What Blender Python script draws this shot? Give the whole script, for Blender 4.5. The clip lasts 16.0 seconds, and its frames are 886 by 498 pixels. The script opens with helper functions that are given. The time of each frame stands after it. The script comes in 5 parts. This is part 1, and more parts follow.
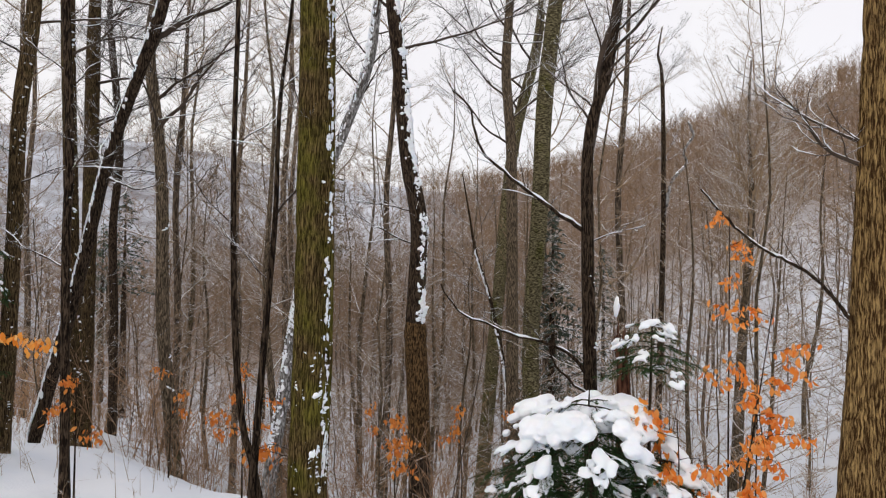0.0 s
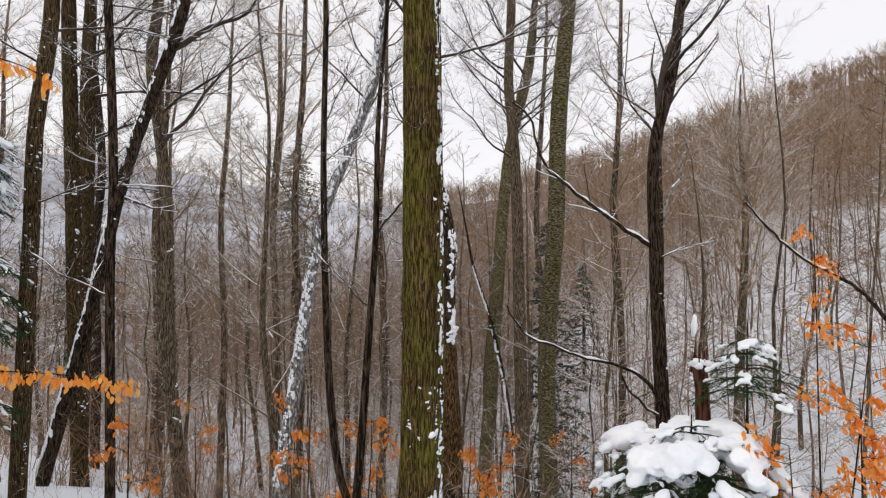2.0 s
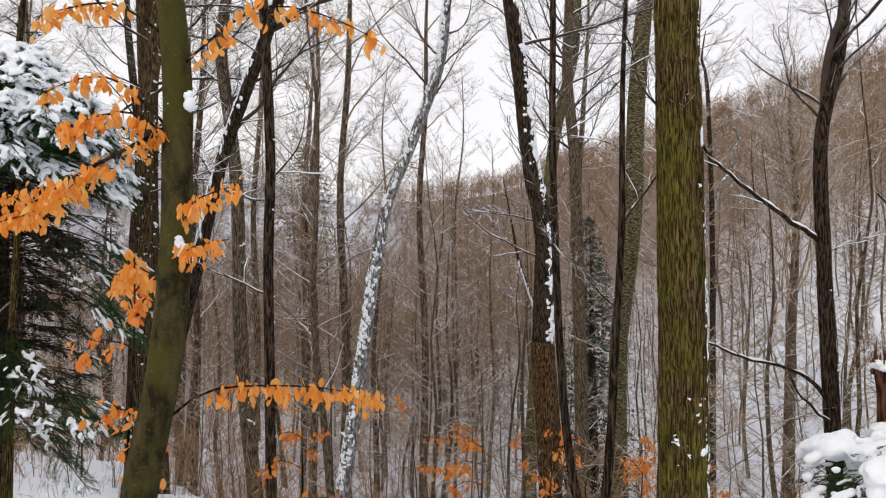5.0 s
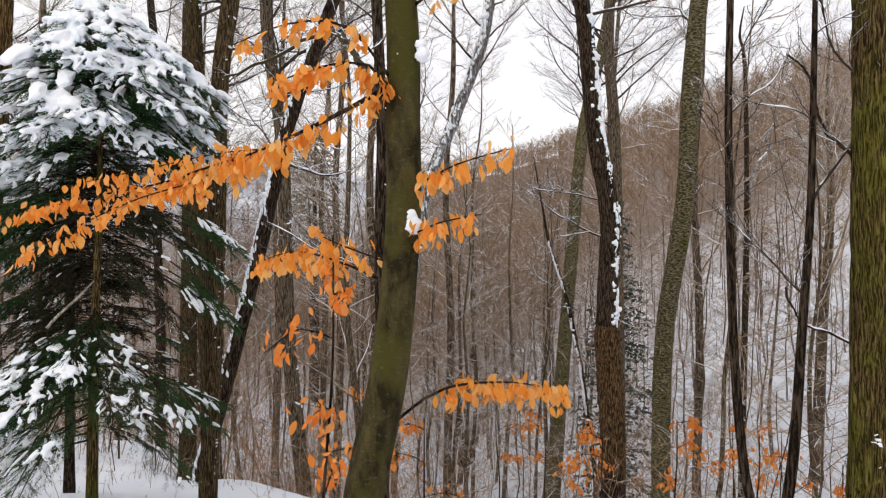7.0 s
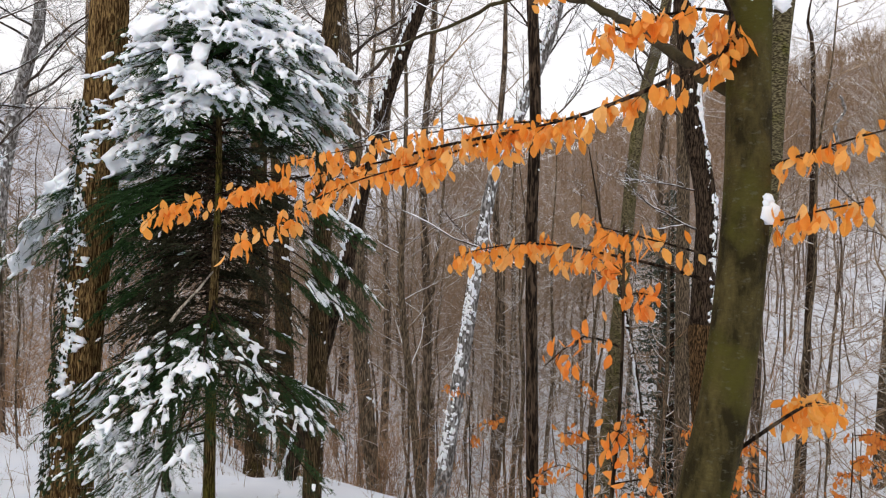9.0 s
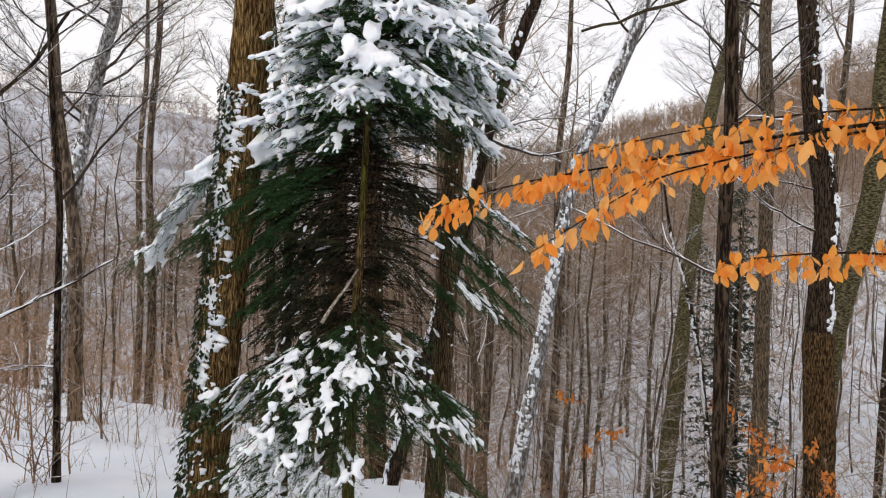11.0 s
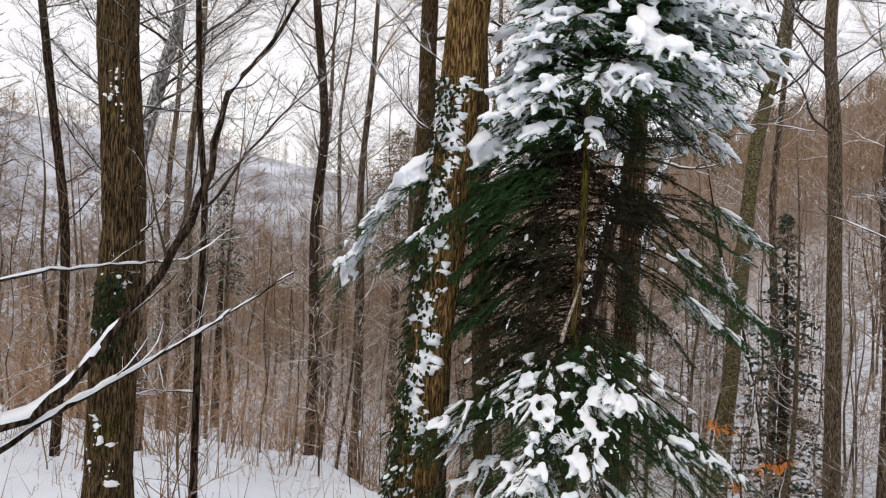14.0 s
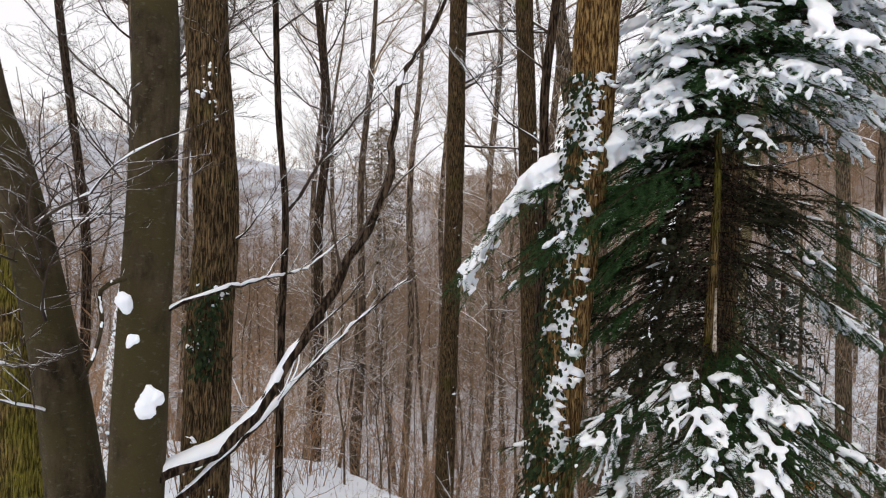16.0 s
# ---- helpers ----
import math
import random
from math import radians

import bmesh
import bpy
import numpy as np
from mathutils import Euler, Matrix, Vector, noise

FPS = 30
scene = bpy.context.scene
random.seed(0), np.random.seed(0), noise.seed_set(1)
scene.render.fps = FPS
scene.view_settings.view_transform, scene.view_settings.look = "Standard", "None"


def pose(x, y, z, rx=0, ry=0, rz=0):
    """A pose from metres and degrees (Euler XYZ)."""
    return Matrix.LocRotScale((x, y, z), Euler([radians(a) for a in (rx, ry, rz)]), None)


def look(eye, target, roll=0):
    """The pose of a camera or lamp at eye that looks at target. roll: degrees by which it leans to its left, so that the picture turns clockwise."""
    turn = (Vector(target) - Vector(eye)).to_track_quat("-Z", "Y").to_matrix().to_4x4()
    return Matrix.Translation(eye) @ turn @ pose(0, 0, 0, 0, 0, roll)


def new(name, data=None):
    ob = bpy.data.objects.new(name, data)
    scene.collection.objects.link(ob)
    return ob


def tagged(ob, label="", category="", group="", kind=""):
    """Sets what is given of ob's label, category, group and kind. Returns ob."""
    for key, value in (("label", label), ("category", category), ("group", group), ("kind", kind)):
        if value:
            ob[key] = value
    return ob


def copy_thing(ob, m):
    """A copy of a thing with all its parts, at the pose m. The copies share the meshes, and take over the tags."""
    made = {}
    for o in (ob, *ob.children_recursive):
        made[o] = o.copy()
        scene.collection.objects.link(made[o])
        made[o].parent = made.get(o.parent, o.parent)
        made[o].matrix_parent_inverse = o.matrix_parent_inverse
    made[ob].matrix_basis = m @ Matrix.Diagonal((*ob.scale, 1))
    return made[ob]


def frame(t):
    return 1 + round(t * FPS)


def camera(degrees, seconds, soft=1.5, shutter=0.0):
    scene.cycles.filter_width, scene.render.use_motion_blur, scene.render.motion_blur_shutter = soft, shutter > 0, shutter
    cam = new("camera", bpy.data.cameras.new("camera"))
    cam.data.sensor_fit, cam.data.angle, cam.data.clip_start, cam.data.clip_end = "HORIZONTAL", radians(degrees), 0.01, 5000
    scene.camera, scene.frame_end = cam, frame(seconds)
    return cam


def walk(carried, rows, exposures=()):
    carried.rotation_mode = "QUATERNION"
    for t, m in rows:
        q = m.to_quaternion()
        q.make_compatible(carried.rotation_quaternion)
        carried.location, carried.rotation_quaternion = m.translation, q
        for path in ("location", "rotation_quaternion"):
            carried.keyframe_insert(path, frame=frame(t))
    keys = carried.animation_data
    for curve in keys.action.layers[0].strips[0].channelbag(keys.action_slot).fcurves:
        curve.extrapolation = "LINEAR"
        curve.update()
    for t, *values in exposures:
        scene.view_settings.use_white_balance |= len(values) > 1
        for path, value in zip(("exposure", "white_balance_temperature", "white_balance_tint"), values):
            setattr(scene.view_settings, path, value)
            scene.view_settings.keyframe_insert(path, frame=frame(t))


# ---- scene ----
cam = camera(70.4, 16.0, soft=1.2)
PATH = [
    (0, (0.343, 0.461, 1.577), (0.199, 2.456, 1.618), 0.8),
    (0.5, (0.05, 0.543, 1.584), (-0.059, 2.539, 1.638), 0.5),
    (1, (-0.271, 0.599, 1.596), (-0.355, 2.596, 1.668), 0.3),
    (1.5, (-0.575, 0.715, 1.586), (-0.64, 2.712, 1.67), 0.1),
    (2, (-0.866, 0.829, 1.635), (-0.897, 2.826, 1.724), -0.2),
    (2.5, (-1.182, 0.875, 1.621), (-1.196, 2.873, 1.717), -0.4),
    (3, (-1.471, 0.963, 1.63), (-1.494, 2.96, 1.741), -0.3),
    (3.5, (-1.757, 1.076, 1.64), (-1.775, 3.072, 1.761), -0.3),
    (4, (-2.036, 1.171, 1.648), (-2.045, 3.169, 1.745), -0.4),
    (4.2, (-2.172, 1.21, 1.647), (-2.181, 3.208, 1.738), -0.4),
    (6.5, (-3.454, 1.636, 1.681), (-3.473, 3.636, 1.707), 0.2),
    (7, (-3.735, 1.752, 1.663), (-3.74, 3.752, 1.671), 0.2),
    (7.5, (-3.969, 1.833, 1.663), (-3.971, 3.833, 1.655), 0.5),
    (8, (-4.276, 1.918, 1.673), (-4.289, 3.917, 1.652), 0.2),
    (8.5, (-4.546, 2.05, 1.656), (-4.585, 4.05, 1.638), 0.4),
    (11, (-5.874, 2.535, 1.672), (-6.033, 4.528, 1.63), 1.9),
    (11.5, (-6.176, 2.575, 1.628), (-6.362, 4.566, 1.584), 2.0),
    (12, (-6.441, 2.638, 1.613), (-6.661, 4.626, 1.573), 2.3),
    (12.5, (-6.73, 2.727, 1.6), (-6.956, 4.713, 1.554), 2.5),
    (13, (-7.057, 2.761, 1.549), (-7.259, 4.75, 1.523), 2.5),
    (13.5, (-7.344, 2.784, 1.56), (-7.518, 4.776, 1.571), 2.4),
    (14, (-7.637, 2.896, 1.483), (-7.774, 4.891, 1.53), 2.3),
    (14.5, (-7.871, 2.971, 1.497), (-7.989, 4.967, 1.539), 2.2),
    (15, (-8.178, 3.008, 1.489), (-8.284, 5.004, 1.536), 2.2),
    (15.5, (-8.46, 3.015, 1.501), (-8.537, 5.013, 1.542), 2.0),
    (16, (-8.761, 3.097, 1.508), (-8.803, 5.097, 1.551), 1.6),
]
walk(cam, [(t, look(eye, target, roll)) for t, eye, target, roll in PATH], exposures=((0.0, 0.0), (4.0, 0.03), (7.0, 0.15), (9.0, 0.16), (11.0, 0.1), (16.0, 0.12)))

# ---- light: an overcast winter sky and a weak, wide sun behind the cloud ----
world = bpy.data.worlds.new("overcast_sky")
scene.world = world
world.use_nodes = True
wn, wl = world.node_tree.nodes, world.node_tree.links
wn.clear()
sky = wn.new("ShaderNodeTexSky")
sky.sky_type = "NISHITA"
sky.sun_disc = False
sky.sun_elevation, sky.sun_rotation = radians(32), radians(215)
sky.dust_density = 3.0
clear = wn.new("ShaderNodeBackground")
clear.inputs["Strength"].default_value = 0.03
wl.new(sky.outputs[0], clear.inputs["Color"])
cloud_at = wn.new("ShaderNodeTexCoord")
cloud_noise = wn.new("ShaderNodeTexNoise")
cloud_noise.inputs["Scale"].default_value = 3.0
cloud_noise.inputs["Detail"].default_value = 4.0
wl.new(cloud_at.outputs["Generated"], cloud_noise.inputs["Vector"])
cloud_ramp = wn.new("ShaderNodeValToRGB")
cloud_ramp.color_ramp.elements[0].position, cloud_ramp.color_ramp.elements[1].position = 0.3, 0.7
cloud_ramp.color_ramp.elements[0].color = (0.95, 0.90, 0.91, 1)
cloud_ramp.color_ramp.elements[1].color = (1.0, 0.955, 0.93, 1)
wl.new(cloud_noise.outputs["Fac"], cloud_ramp.inputs["Fac"])
cloud = wn.new("ShaderNodeBackground")
cloud.inputs["Strength"].default_value = 0.9
wl.new(cloud_ramp.outputs["Color"], cloud.inputs["Color"])
both = wn.new("ShaderNodeAddShader")
wl.new(clear.outputs[0], both.inputs[0])
wl.new(cloud.outputs[0], both.inputs[1])
wl.new(both.outputs[0], wn.new("ShaderNodeOutputWorld").inputs["Surface"])

sun = new("sun", bpy.data.lights.new("sun", "SUN"))
sun.data.energy, sun.data.angle, sun.data.color = 0.5, radians(25), (1.0, 0.95, 0.9)
sun.matrix_world = look((-40, -50, 55), (0, 0, 0))


# ---- materials ----
def material(name, rough=0.8, specular=0.3):
    m = bpy.data.materials.new(name)
    m.use_nodes = True
    b = m.node_tree.nodes["Principled BSDF"]
    b.inputs["Roughness"].default_value = rough
    b.inputs["Specular IOR Level"].default_value = specular
    return m, m.node_tree.nodes, m.node_tree.links, b


def ramp_of(nodes, links, fac, stops):
    r = nodes.new("ShaderNodeValToRGB")
    while len(r.color_ramp.elements) < len(stops):
        r.color_ramp.elements.new(0.5)
    for e, (at, c) in zip(r.color_ramp.elements, stops):
        e.position, e.color = at, (*c, 1)
    links.new(fac, r.inputs["Fac"])
    return r.outputs["Color"]


def noise_of(nodes, links, scale, detail=4.0, rough=0.55, stretch=(1, 1, 1), source="Object"):
    at = nodes.new("ShaderNodeTexCoord")
    mp = nodes.new("ShaderNodeMapping")
    mp.inputs["Scale"].default_value = stretch
    links.new(at.outputs[source], mp.inputs["Vector"])
    n = nodes.new("ShaderNodeTexNoise")
    n.inputs["Scale"].default_value, n.inputs["Detail"].default_value, n.inputs["Roughness"].default_value = scale, detail, rough
    links.new(mp.outputs[0], n.inputs["Vector"])
    return n.outputs["Fac"]


def mixed(nodes, links, fac, a, b):
    m = nodes.new("ShaderNodeMix")
    m.data_type = "RGBA"
    for value, socket in ((fac, m.inputs[0]), (a, m.inputs[6]), (b, m.inputs[7])):
        if isinstance(value, (int, float)):
            socket.default_value = value
        elif isinstance(value, tuple):
            socket.default_value = (*value, 1)
        else:
            links.new(value, socket)
    return m.outputs[2]


def maths(nodes, links, op, a, b=0.0, c=0.0):
    m = nodes.new("ShaderNodeMath")
    m.operation = op
    for value, socket in zip((a, b, c), m.inputs):
        if isinstance(value, (int, float)):
            socket.default_value = value
        else:
            links.new(value, socket)
    return m.outputs[0]


def bumped(nodes, links, b, height, strength, distance):
    n = nodes.new("ShaderNodeBump")
    n.inputs["Strength"].default_value, n.inputs["Distance"].default_value = strength, distance
    links.new(height, n.inputs["Height"])
    links.new(n.outputs[0], b.inputs["Normal"])


def settled(nodes, links, low, high, grain=9.0):
    """How far snow has settled: on faces that look up, broken up by a noise."""
    g = nodes.new("ShaderNodeNewGeometry")
    s = nodes.new("ShaderNodeSeparateXYZ")
    links.new(g.outputs["Normal"], s.inputs[0])
    n = noise_of(nodes, links, grain, 3.0)
    v = maths(nodes, links, "ADD", s.outputs["Z"], maths(nodes, links, "MULTIPLY_ADD", n, 1.2, -0.6))
    r = nodes.new("ShaderNodeMapRange")
    r.inputs["From Min"].default_value, r.inputs["From Max"].default_value = low, high
    links.new(v, r.inputs["Value"])
    return r.outputs[0]


SNOW = (0.86, 0.88, 0.92)


def snow_material(name, grain=60.0, depth=0.004):
    m, n, l, b = material(name, 0.6, 0.25)
    big = noise_of(n, l, 5.0, 5.0)
    small = noise_of(n, l, grain, 3.0)
    l.new(ramp_of(n, l, big, [(0.3, (0.82, 0.87, 0.93)), (0.65, (0.92, 0.945, 0.97))]), b.inputs["Base Color"])
    bumped(n, l, b, maths(n, l, "ADD", maths(n, l, "MULTIPLY", big, 2.0), small), 0.5, depth)
    b.inputs["Subsurface Weight"].default_value = 0.15
    b.inputs["Subsurface Radius"].default_value = (0.02, 0.03, 0.04)
    return m


def bark_material(name, deep, ridge, moss, moss_share, furrow=26.0, stretch=0.14, relief=0.012, snow=None, crack=0.12):
    """Furrowed bark: plates parted by dark cracks that run along the trunk, moss in patches, fine grain, each tree a little different."""
    m, n, l, b = material(name, 0.95, 0.06)
    at = n.new("ShaderNodeTexCoord")
    bend = n.new("ShaderNodeTexNoise")
    bend.inputs["Scale"].default_value, bend.inputs["Detail"].default_value = 9.0, 3.0
    l.new(at.outputs["Object"], bend.inputs["Vector"])
    shift = n.new("ShaderNodeVectorMath")
    shift.operation = "MULTIPLY_ADD"
    l.new(bend.outputs["Color"], shift.inputs[0])
    shift.inputs[1].default_value = (0.03, 0.03, 0.08)
    l.new(at.outputs["Object"], shift.inputs[2])
    mp = n.new("ShaderNodeMapping")
    mp.inputs["Scale"].default_value = (1, 1, stretch)
    l.new(shift.outputs[0], mp.inputs["Vector"])
    ribs = n.new("ShaderNodeTexNoise")
    ribs.inputs["Scale"].default_value, ribs.inputs["Detail"].default_value, ribs.inputs["Roughness"].default_value = furrow, 2.5, 0.55
    l.new(mp.outputs[0], ribs.inputs["Vector"])
    plates = n.new("ShaderNodeMapRange")
    plates.inputs["From Min"].default_value, plates.inputs["From Max"].default_value = 0.5 - crack, 0.5 + crack
    l.new(ribs.outputs["Fac"], plates.inputs["Value"])
    ridges = noise_of(n, l, furrow * 0.45, 4.0, 0.6, (1, 1, stretch * 1.3))
    grain = noise_of(n, l, furrow * 2.2, 3.0, 0.6, (1, 1, 0.12))
    patch = noise_of(n, l, 2.6, 5.0)
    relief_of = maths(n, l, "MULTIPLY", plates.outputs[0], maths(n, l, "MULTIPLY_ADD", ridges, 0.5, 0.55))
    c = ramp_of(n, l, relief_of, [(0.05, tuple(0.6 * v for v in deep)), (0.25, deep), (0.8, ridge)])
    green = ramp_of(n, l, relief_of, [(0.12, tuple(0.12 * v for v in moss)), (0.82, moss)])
    share = n.new("ShaderNodeMapRange")
    share.inputs["From Min"].default_value, share.inputs["From Max"].default_value = 0.85 - 0.7 * moss_share, 1.0 - 0.7 * moss_share
    l.new(patch, share.inputs["Value"])
    c = mixed(n, l, share.outputs[0], c, green)
    info = n.new("ShaderNodeObjectInfo")
    hs = n.new("ShaderNodeHueSaturation")
    l.new(c, hs.inputs["Color"])
    l.new(maths(n, l, "MULTIPLY_ADD", info.outputs["Random"], 0.4, 0.8), hs.inputs["Value"])
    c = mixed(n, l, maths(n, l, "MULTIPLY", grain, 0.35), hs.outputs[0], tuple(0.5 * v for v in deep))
    if snow:
        c = mixed(n, l, settled(n, l, *snow), c, SNOW)
    l.new(c, b.inputs["Base Color"])
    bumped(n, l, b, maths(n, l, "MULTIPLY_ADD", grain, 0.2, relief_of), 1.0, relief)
    return m


def smooth_bark_material(name, dark, light, moss):
    """Smooth bark with faint rings and lichen patches."""
    m, n, l, b = material(name, 0.85, 0.1)
    rings = noise_of(n, l, 13.0, 7.0, 0.65, (1, 1, 0.4))
    patch = noise_of(n, l, 3.2, 6.0, 0.6)
    fleck = noise_of(n, l, 70.0, 4.0, 0.65, (1, 1, 2.2))
    c = ramp_of(n, l, rings, [(0.40, dark), (0.60, light)])
    r = n.new("ShaderNodeMapRange")
    r.inputs["From Min"].default_value, r.inputs["From Max"].default_value = 0.48, 0.6
    l.new(patch, r.inputs["Value"])
    c = mixed(n, l, r.outputs[0], c, mixed(n, l, fleck, tuple(0.55 * v for v in moss), moss))
    scar = n.new("ShaderNodeMapRange")
    scar.inputs["From Min"].default_value, scar.inputs["From Max"].default_value = 0.60, 0.66
    l.new(noise_of(n, l, 38.0, 3.0, 0.6, (1, 1, 1.8)), scar.inputs["Value"])
    c = mixed(n, l, maths(n, l, "MULTIPLY", scar.outputs[0], 0.5), c, (0.13, 0.125, 0.085))
    c = mixed(n, l, maths(n, l, "MULTIPLY", fleck, 0.7), c, tuple(0.5 * v for v in dark))
    l.new(c, b.inputs["Base Color"])
    bumped(n, l, b, maths(n, l, "ADD", rings, fleck), 0.7, 0.006)
    return m


def twig_material(name, dark, light, low=0.45, high=0.7):
    """Thin bare wood with snow on what looks up."""
    m, n, l, b = material(name, 0.85, 0.15)
    c = ramp_of(n, l, noise_of(n, l, 3.0, 3.0), [(0.3, dark), (0.7, light)])
    info = n.new("ShaderNodeObjectInfo")
    hs = n.new("ShaderNodeHueSaturation")
    l.new(c, hs.inputs["Color"])
    l.new(maths(n, l, "MULTIPLY_ADD", info.outputs["Random"], 0.5, 0.75), hs.inputs["Value"])
    c = mixed(n, l, settled(n, l, low, high, 14.0), hs.outputs[0], SNOW)
    l.new(c, b.inputs["Base Color"])
    return m


def leaf_material(name, a, c, e):
    m, n, l, b = material(name, 0.55, 0.3)
    info = n.new("ShaderNodeObjectInfo")
    geo = n.new("ShaderNodeNewGeometry")
    r = maths(n, l, "FRACT", maths(n, l, "ADD", info.outputs["Random"], geo.outputs["Random Per Island"]))
    col = ramp_of(n, l, r, [(0.0, a), (0.5, c), (1.0, e)])
    vein = noise_of(n, l, 90.0, 2.0, 0.5, (1, 0.2, 1))
    col = mixed(n, l, maths(n, l, "MULTIPLY", vein, 0.35), col, tuple(0.55 * v for v in a))
    l.new(col, b.inputs["Base Color"])
    t = n.new("ShaderNodeBsdfTranslucent")
    l.new(col, t.inputs["Color"])
    mx = n.new("ShaderNodeMixShader")
    mx.inputs[0].default_value = 0.45
    l.new(b.outputs[0], mx.inputs[1])
    l.new(t.outputs[0], mx.inputs[2])
    l.new(mx.outputs[0], n["Material Output"].inputs["Surface"])
    return m


def needle_material(name, dark, light):
    m, n, l, b = material(name, 0.8, 0.12)
    geo = n.new("ShaderNodeNewGeometry")
    l.new(ramp_of(n, l, geo.outputs["Random Per Island"], [(0.0, dark), (1.0, light)]), b.inputs["Base Color"])
    return m


def ground_material():
    """Snow near by; on the far slopes it shows between brown woodland floor and brush. The far western land has
    distance haze put into its colour.
    """
    m, n, l, b = material("snow_ground", 0.65, 0.2)
    big = noise_of(n, l, 0.7, 6.0)
    fine = noise_of(n, l, 30.0, 4.0)
    c = ramp_of(n, l, big, [(0.3, (0.76, 0.82, 0.91)), (0.65, (0.86, 0.90, 0.955))])
    litter = n.new("ShaderNodeMapRange")
    litter.inputs["From Min"].default_value, litter.inputs["From Max"].default_value = 0.66, 0.72
    l.new(noise_of(n, l, 2.3, 8.0, 0.75), litter.inputs["Value"])
    c = mixed(n, l, maths(n, l, "MULTIPLY", litter.outputs[0], 0.7), c, (0.16, 0.09, 0.05))
    at = n.new("ShaderNodeTexCoord")
    ln = n.new("ShaderNodeVectorMath")
    ln.operation = "LENGTH"
    l.new(at.outputs["Object"], ln.inputs[0])
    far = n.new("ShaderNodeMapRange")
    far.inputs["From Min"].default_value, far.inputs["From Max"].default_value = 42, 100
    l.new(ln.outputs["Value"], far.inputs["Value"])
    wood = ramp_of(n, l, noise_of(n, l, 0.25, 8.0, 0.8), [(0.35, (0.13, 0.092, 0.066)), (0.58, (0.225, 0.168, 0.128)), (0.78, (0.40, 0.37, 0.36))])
    speck = n.new("ShaderNodeMapRange")
    speck.inputs["From Min"].default_value, speck.inputs["From Max"].default_value = 0.45, 0.6
    l.new(noise_of(n, l, 0.12, 6.0, 0.75), speck.inputs["Value"])
    wood = mixed(n, l, maths(n, l, "MULTIPLY", speck.outputs[0], 0.45), wood, (0.16, 0.13, 0.12))
    sep = n.new("ShaderNodeSeparateXYZ")
    l.new(at.outputs["Object"], sep.inputs[0])
    meadow = n.new("ShaderNodeMapRange")
    meadow.inputs["From Min"].default_value, meadow.inputs["From Max"].default_value = 0, 25
    l.new(maths(n, l, "MULTIPLY_ADD", sep.outputs["Y"], -0.42, maths(n, l, "MULTIPLY_ADD", sep.outputs["X"], -1.0, -2.0)), meadow.inputs["Value"])
    # snowy open land and woods, with the pale haze of distance mixed into the colour
    hazed_fields = ramp_of(n, l, noise_of(n, l, 0.03, 6.0, 0.7), [(0.40, (0.24, 0.235, 0.25)), (0.54, (0.52, 0.55, 0.61)), (0.70, (0.74, 0.78, 0.85))])
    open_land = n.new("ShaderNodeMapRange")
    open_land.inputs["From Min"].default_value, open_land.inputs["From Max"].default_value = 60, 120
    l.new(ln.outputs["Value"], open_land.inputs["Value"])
    wood = mixed(n, l, maths(n, l, "MULTIPLY", meadow.outputs[0], open_land.outputs[0]), wood, hazed_fields)
    west = n.new("ShaderNodeMapRange")
    west.inputs["From Min"].default_value, west.inputs["From Max"].default_value = -5, 25
    l.new(maths(n, l, "MULTIPLY_ADD", sep.outputs["Y"], -0.05, maths(n, l, "MULTIPLY", sep.outputs["X"], -1.0)), west.inputs["Value"])
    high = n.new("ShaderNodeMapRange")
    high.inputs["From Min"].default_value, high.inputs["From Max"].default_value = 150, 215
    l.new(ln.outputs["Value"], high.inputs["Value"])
    wood = mixed(n, l, maths(n, l, "MULTIPLY", west.outputs[0], high.outputs[0]), wood, hazed_fields)
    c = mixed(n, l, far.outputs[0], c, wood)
    l.new(c, b.inputs["Base Color"])
    bumped(n, l, b, maths(n, l, "MULTIPLY_ADD", fine, 0.2, big), 0.6, 0.05)
    return m


snow_soft = snow_material("settled_snow")
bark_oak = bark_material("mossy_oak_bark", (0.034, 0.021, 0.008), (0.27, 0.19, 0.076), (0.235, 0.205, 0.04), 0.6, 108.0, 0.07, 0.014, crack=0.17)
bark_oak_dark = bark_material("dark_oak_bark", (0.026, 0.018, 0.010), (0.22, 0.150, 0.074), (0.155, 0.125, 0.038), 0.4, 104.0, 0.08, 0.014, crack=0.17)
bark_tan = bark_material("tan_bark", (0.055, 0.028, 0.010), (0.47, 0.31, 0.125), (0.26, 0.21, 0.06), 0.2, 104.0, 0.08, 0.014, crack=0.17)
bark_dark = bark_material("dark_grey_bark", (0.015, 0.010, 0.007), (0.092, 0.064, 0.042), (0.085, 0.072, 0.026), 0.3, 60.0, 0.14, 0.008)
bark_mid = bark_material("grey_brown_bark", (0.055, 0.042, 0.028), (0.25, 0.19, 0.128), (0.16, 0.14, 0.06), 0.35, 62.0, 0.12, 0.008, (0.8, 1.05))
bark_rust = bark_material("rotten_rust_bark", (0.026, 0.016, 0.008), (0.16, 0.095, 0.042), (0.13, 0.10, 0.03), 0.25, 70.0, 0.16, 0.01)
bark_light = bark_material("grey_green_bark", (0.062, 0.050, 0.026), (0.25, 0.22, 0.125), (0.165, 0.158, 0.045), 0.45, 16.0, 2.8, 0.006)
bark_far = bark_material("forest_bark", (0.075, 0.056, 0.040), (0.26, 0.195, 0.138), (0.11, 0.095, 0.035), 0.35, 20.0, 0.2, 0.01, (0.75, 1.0))
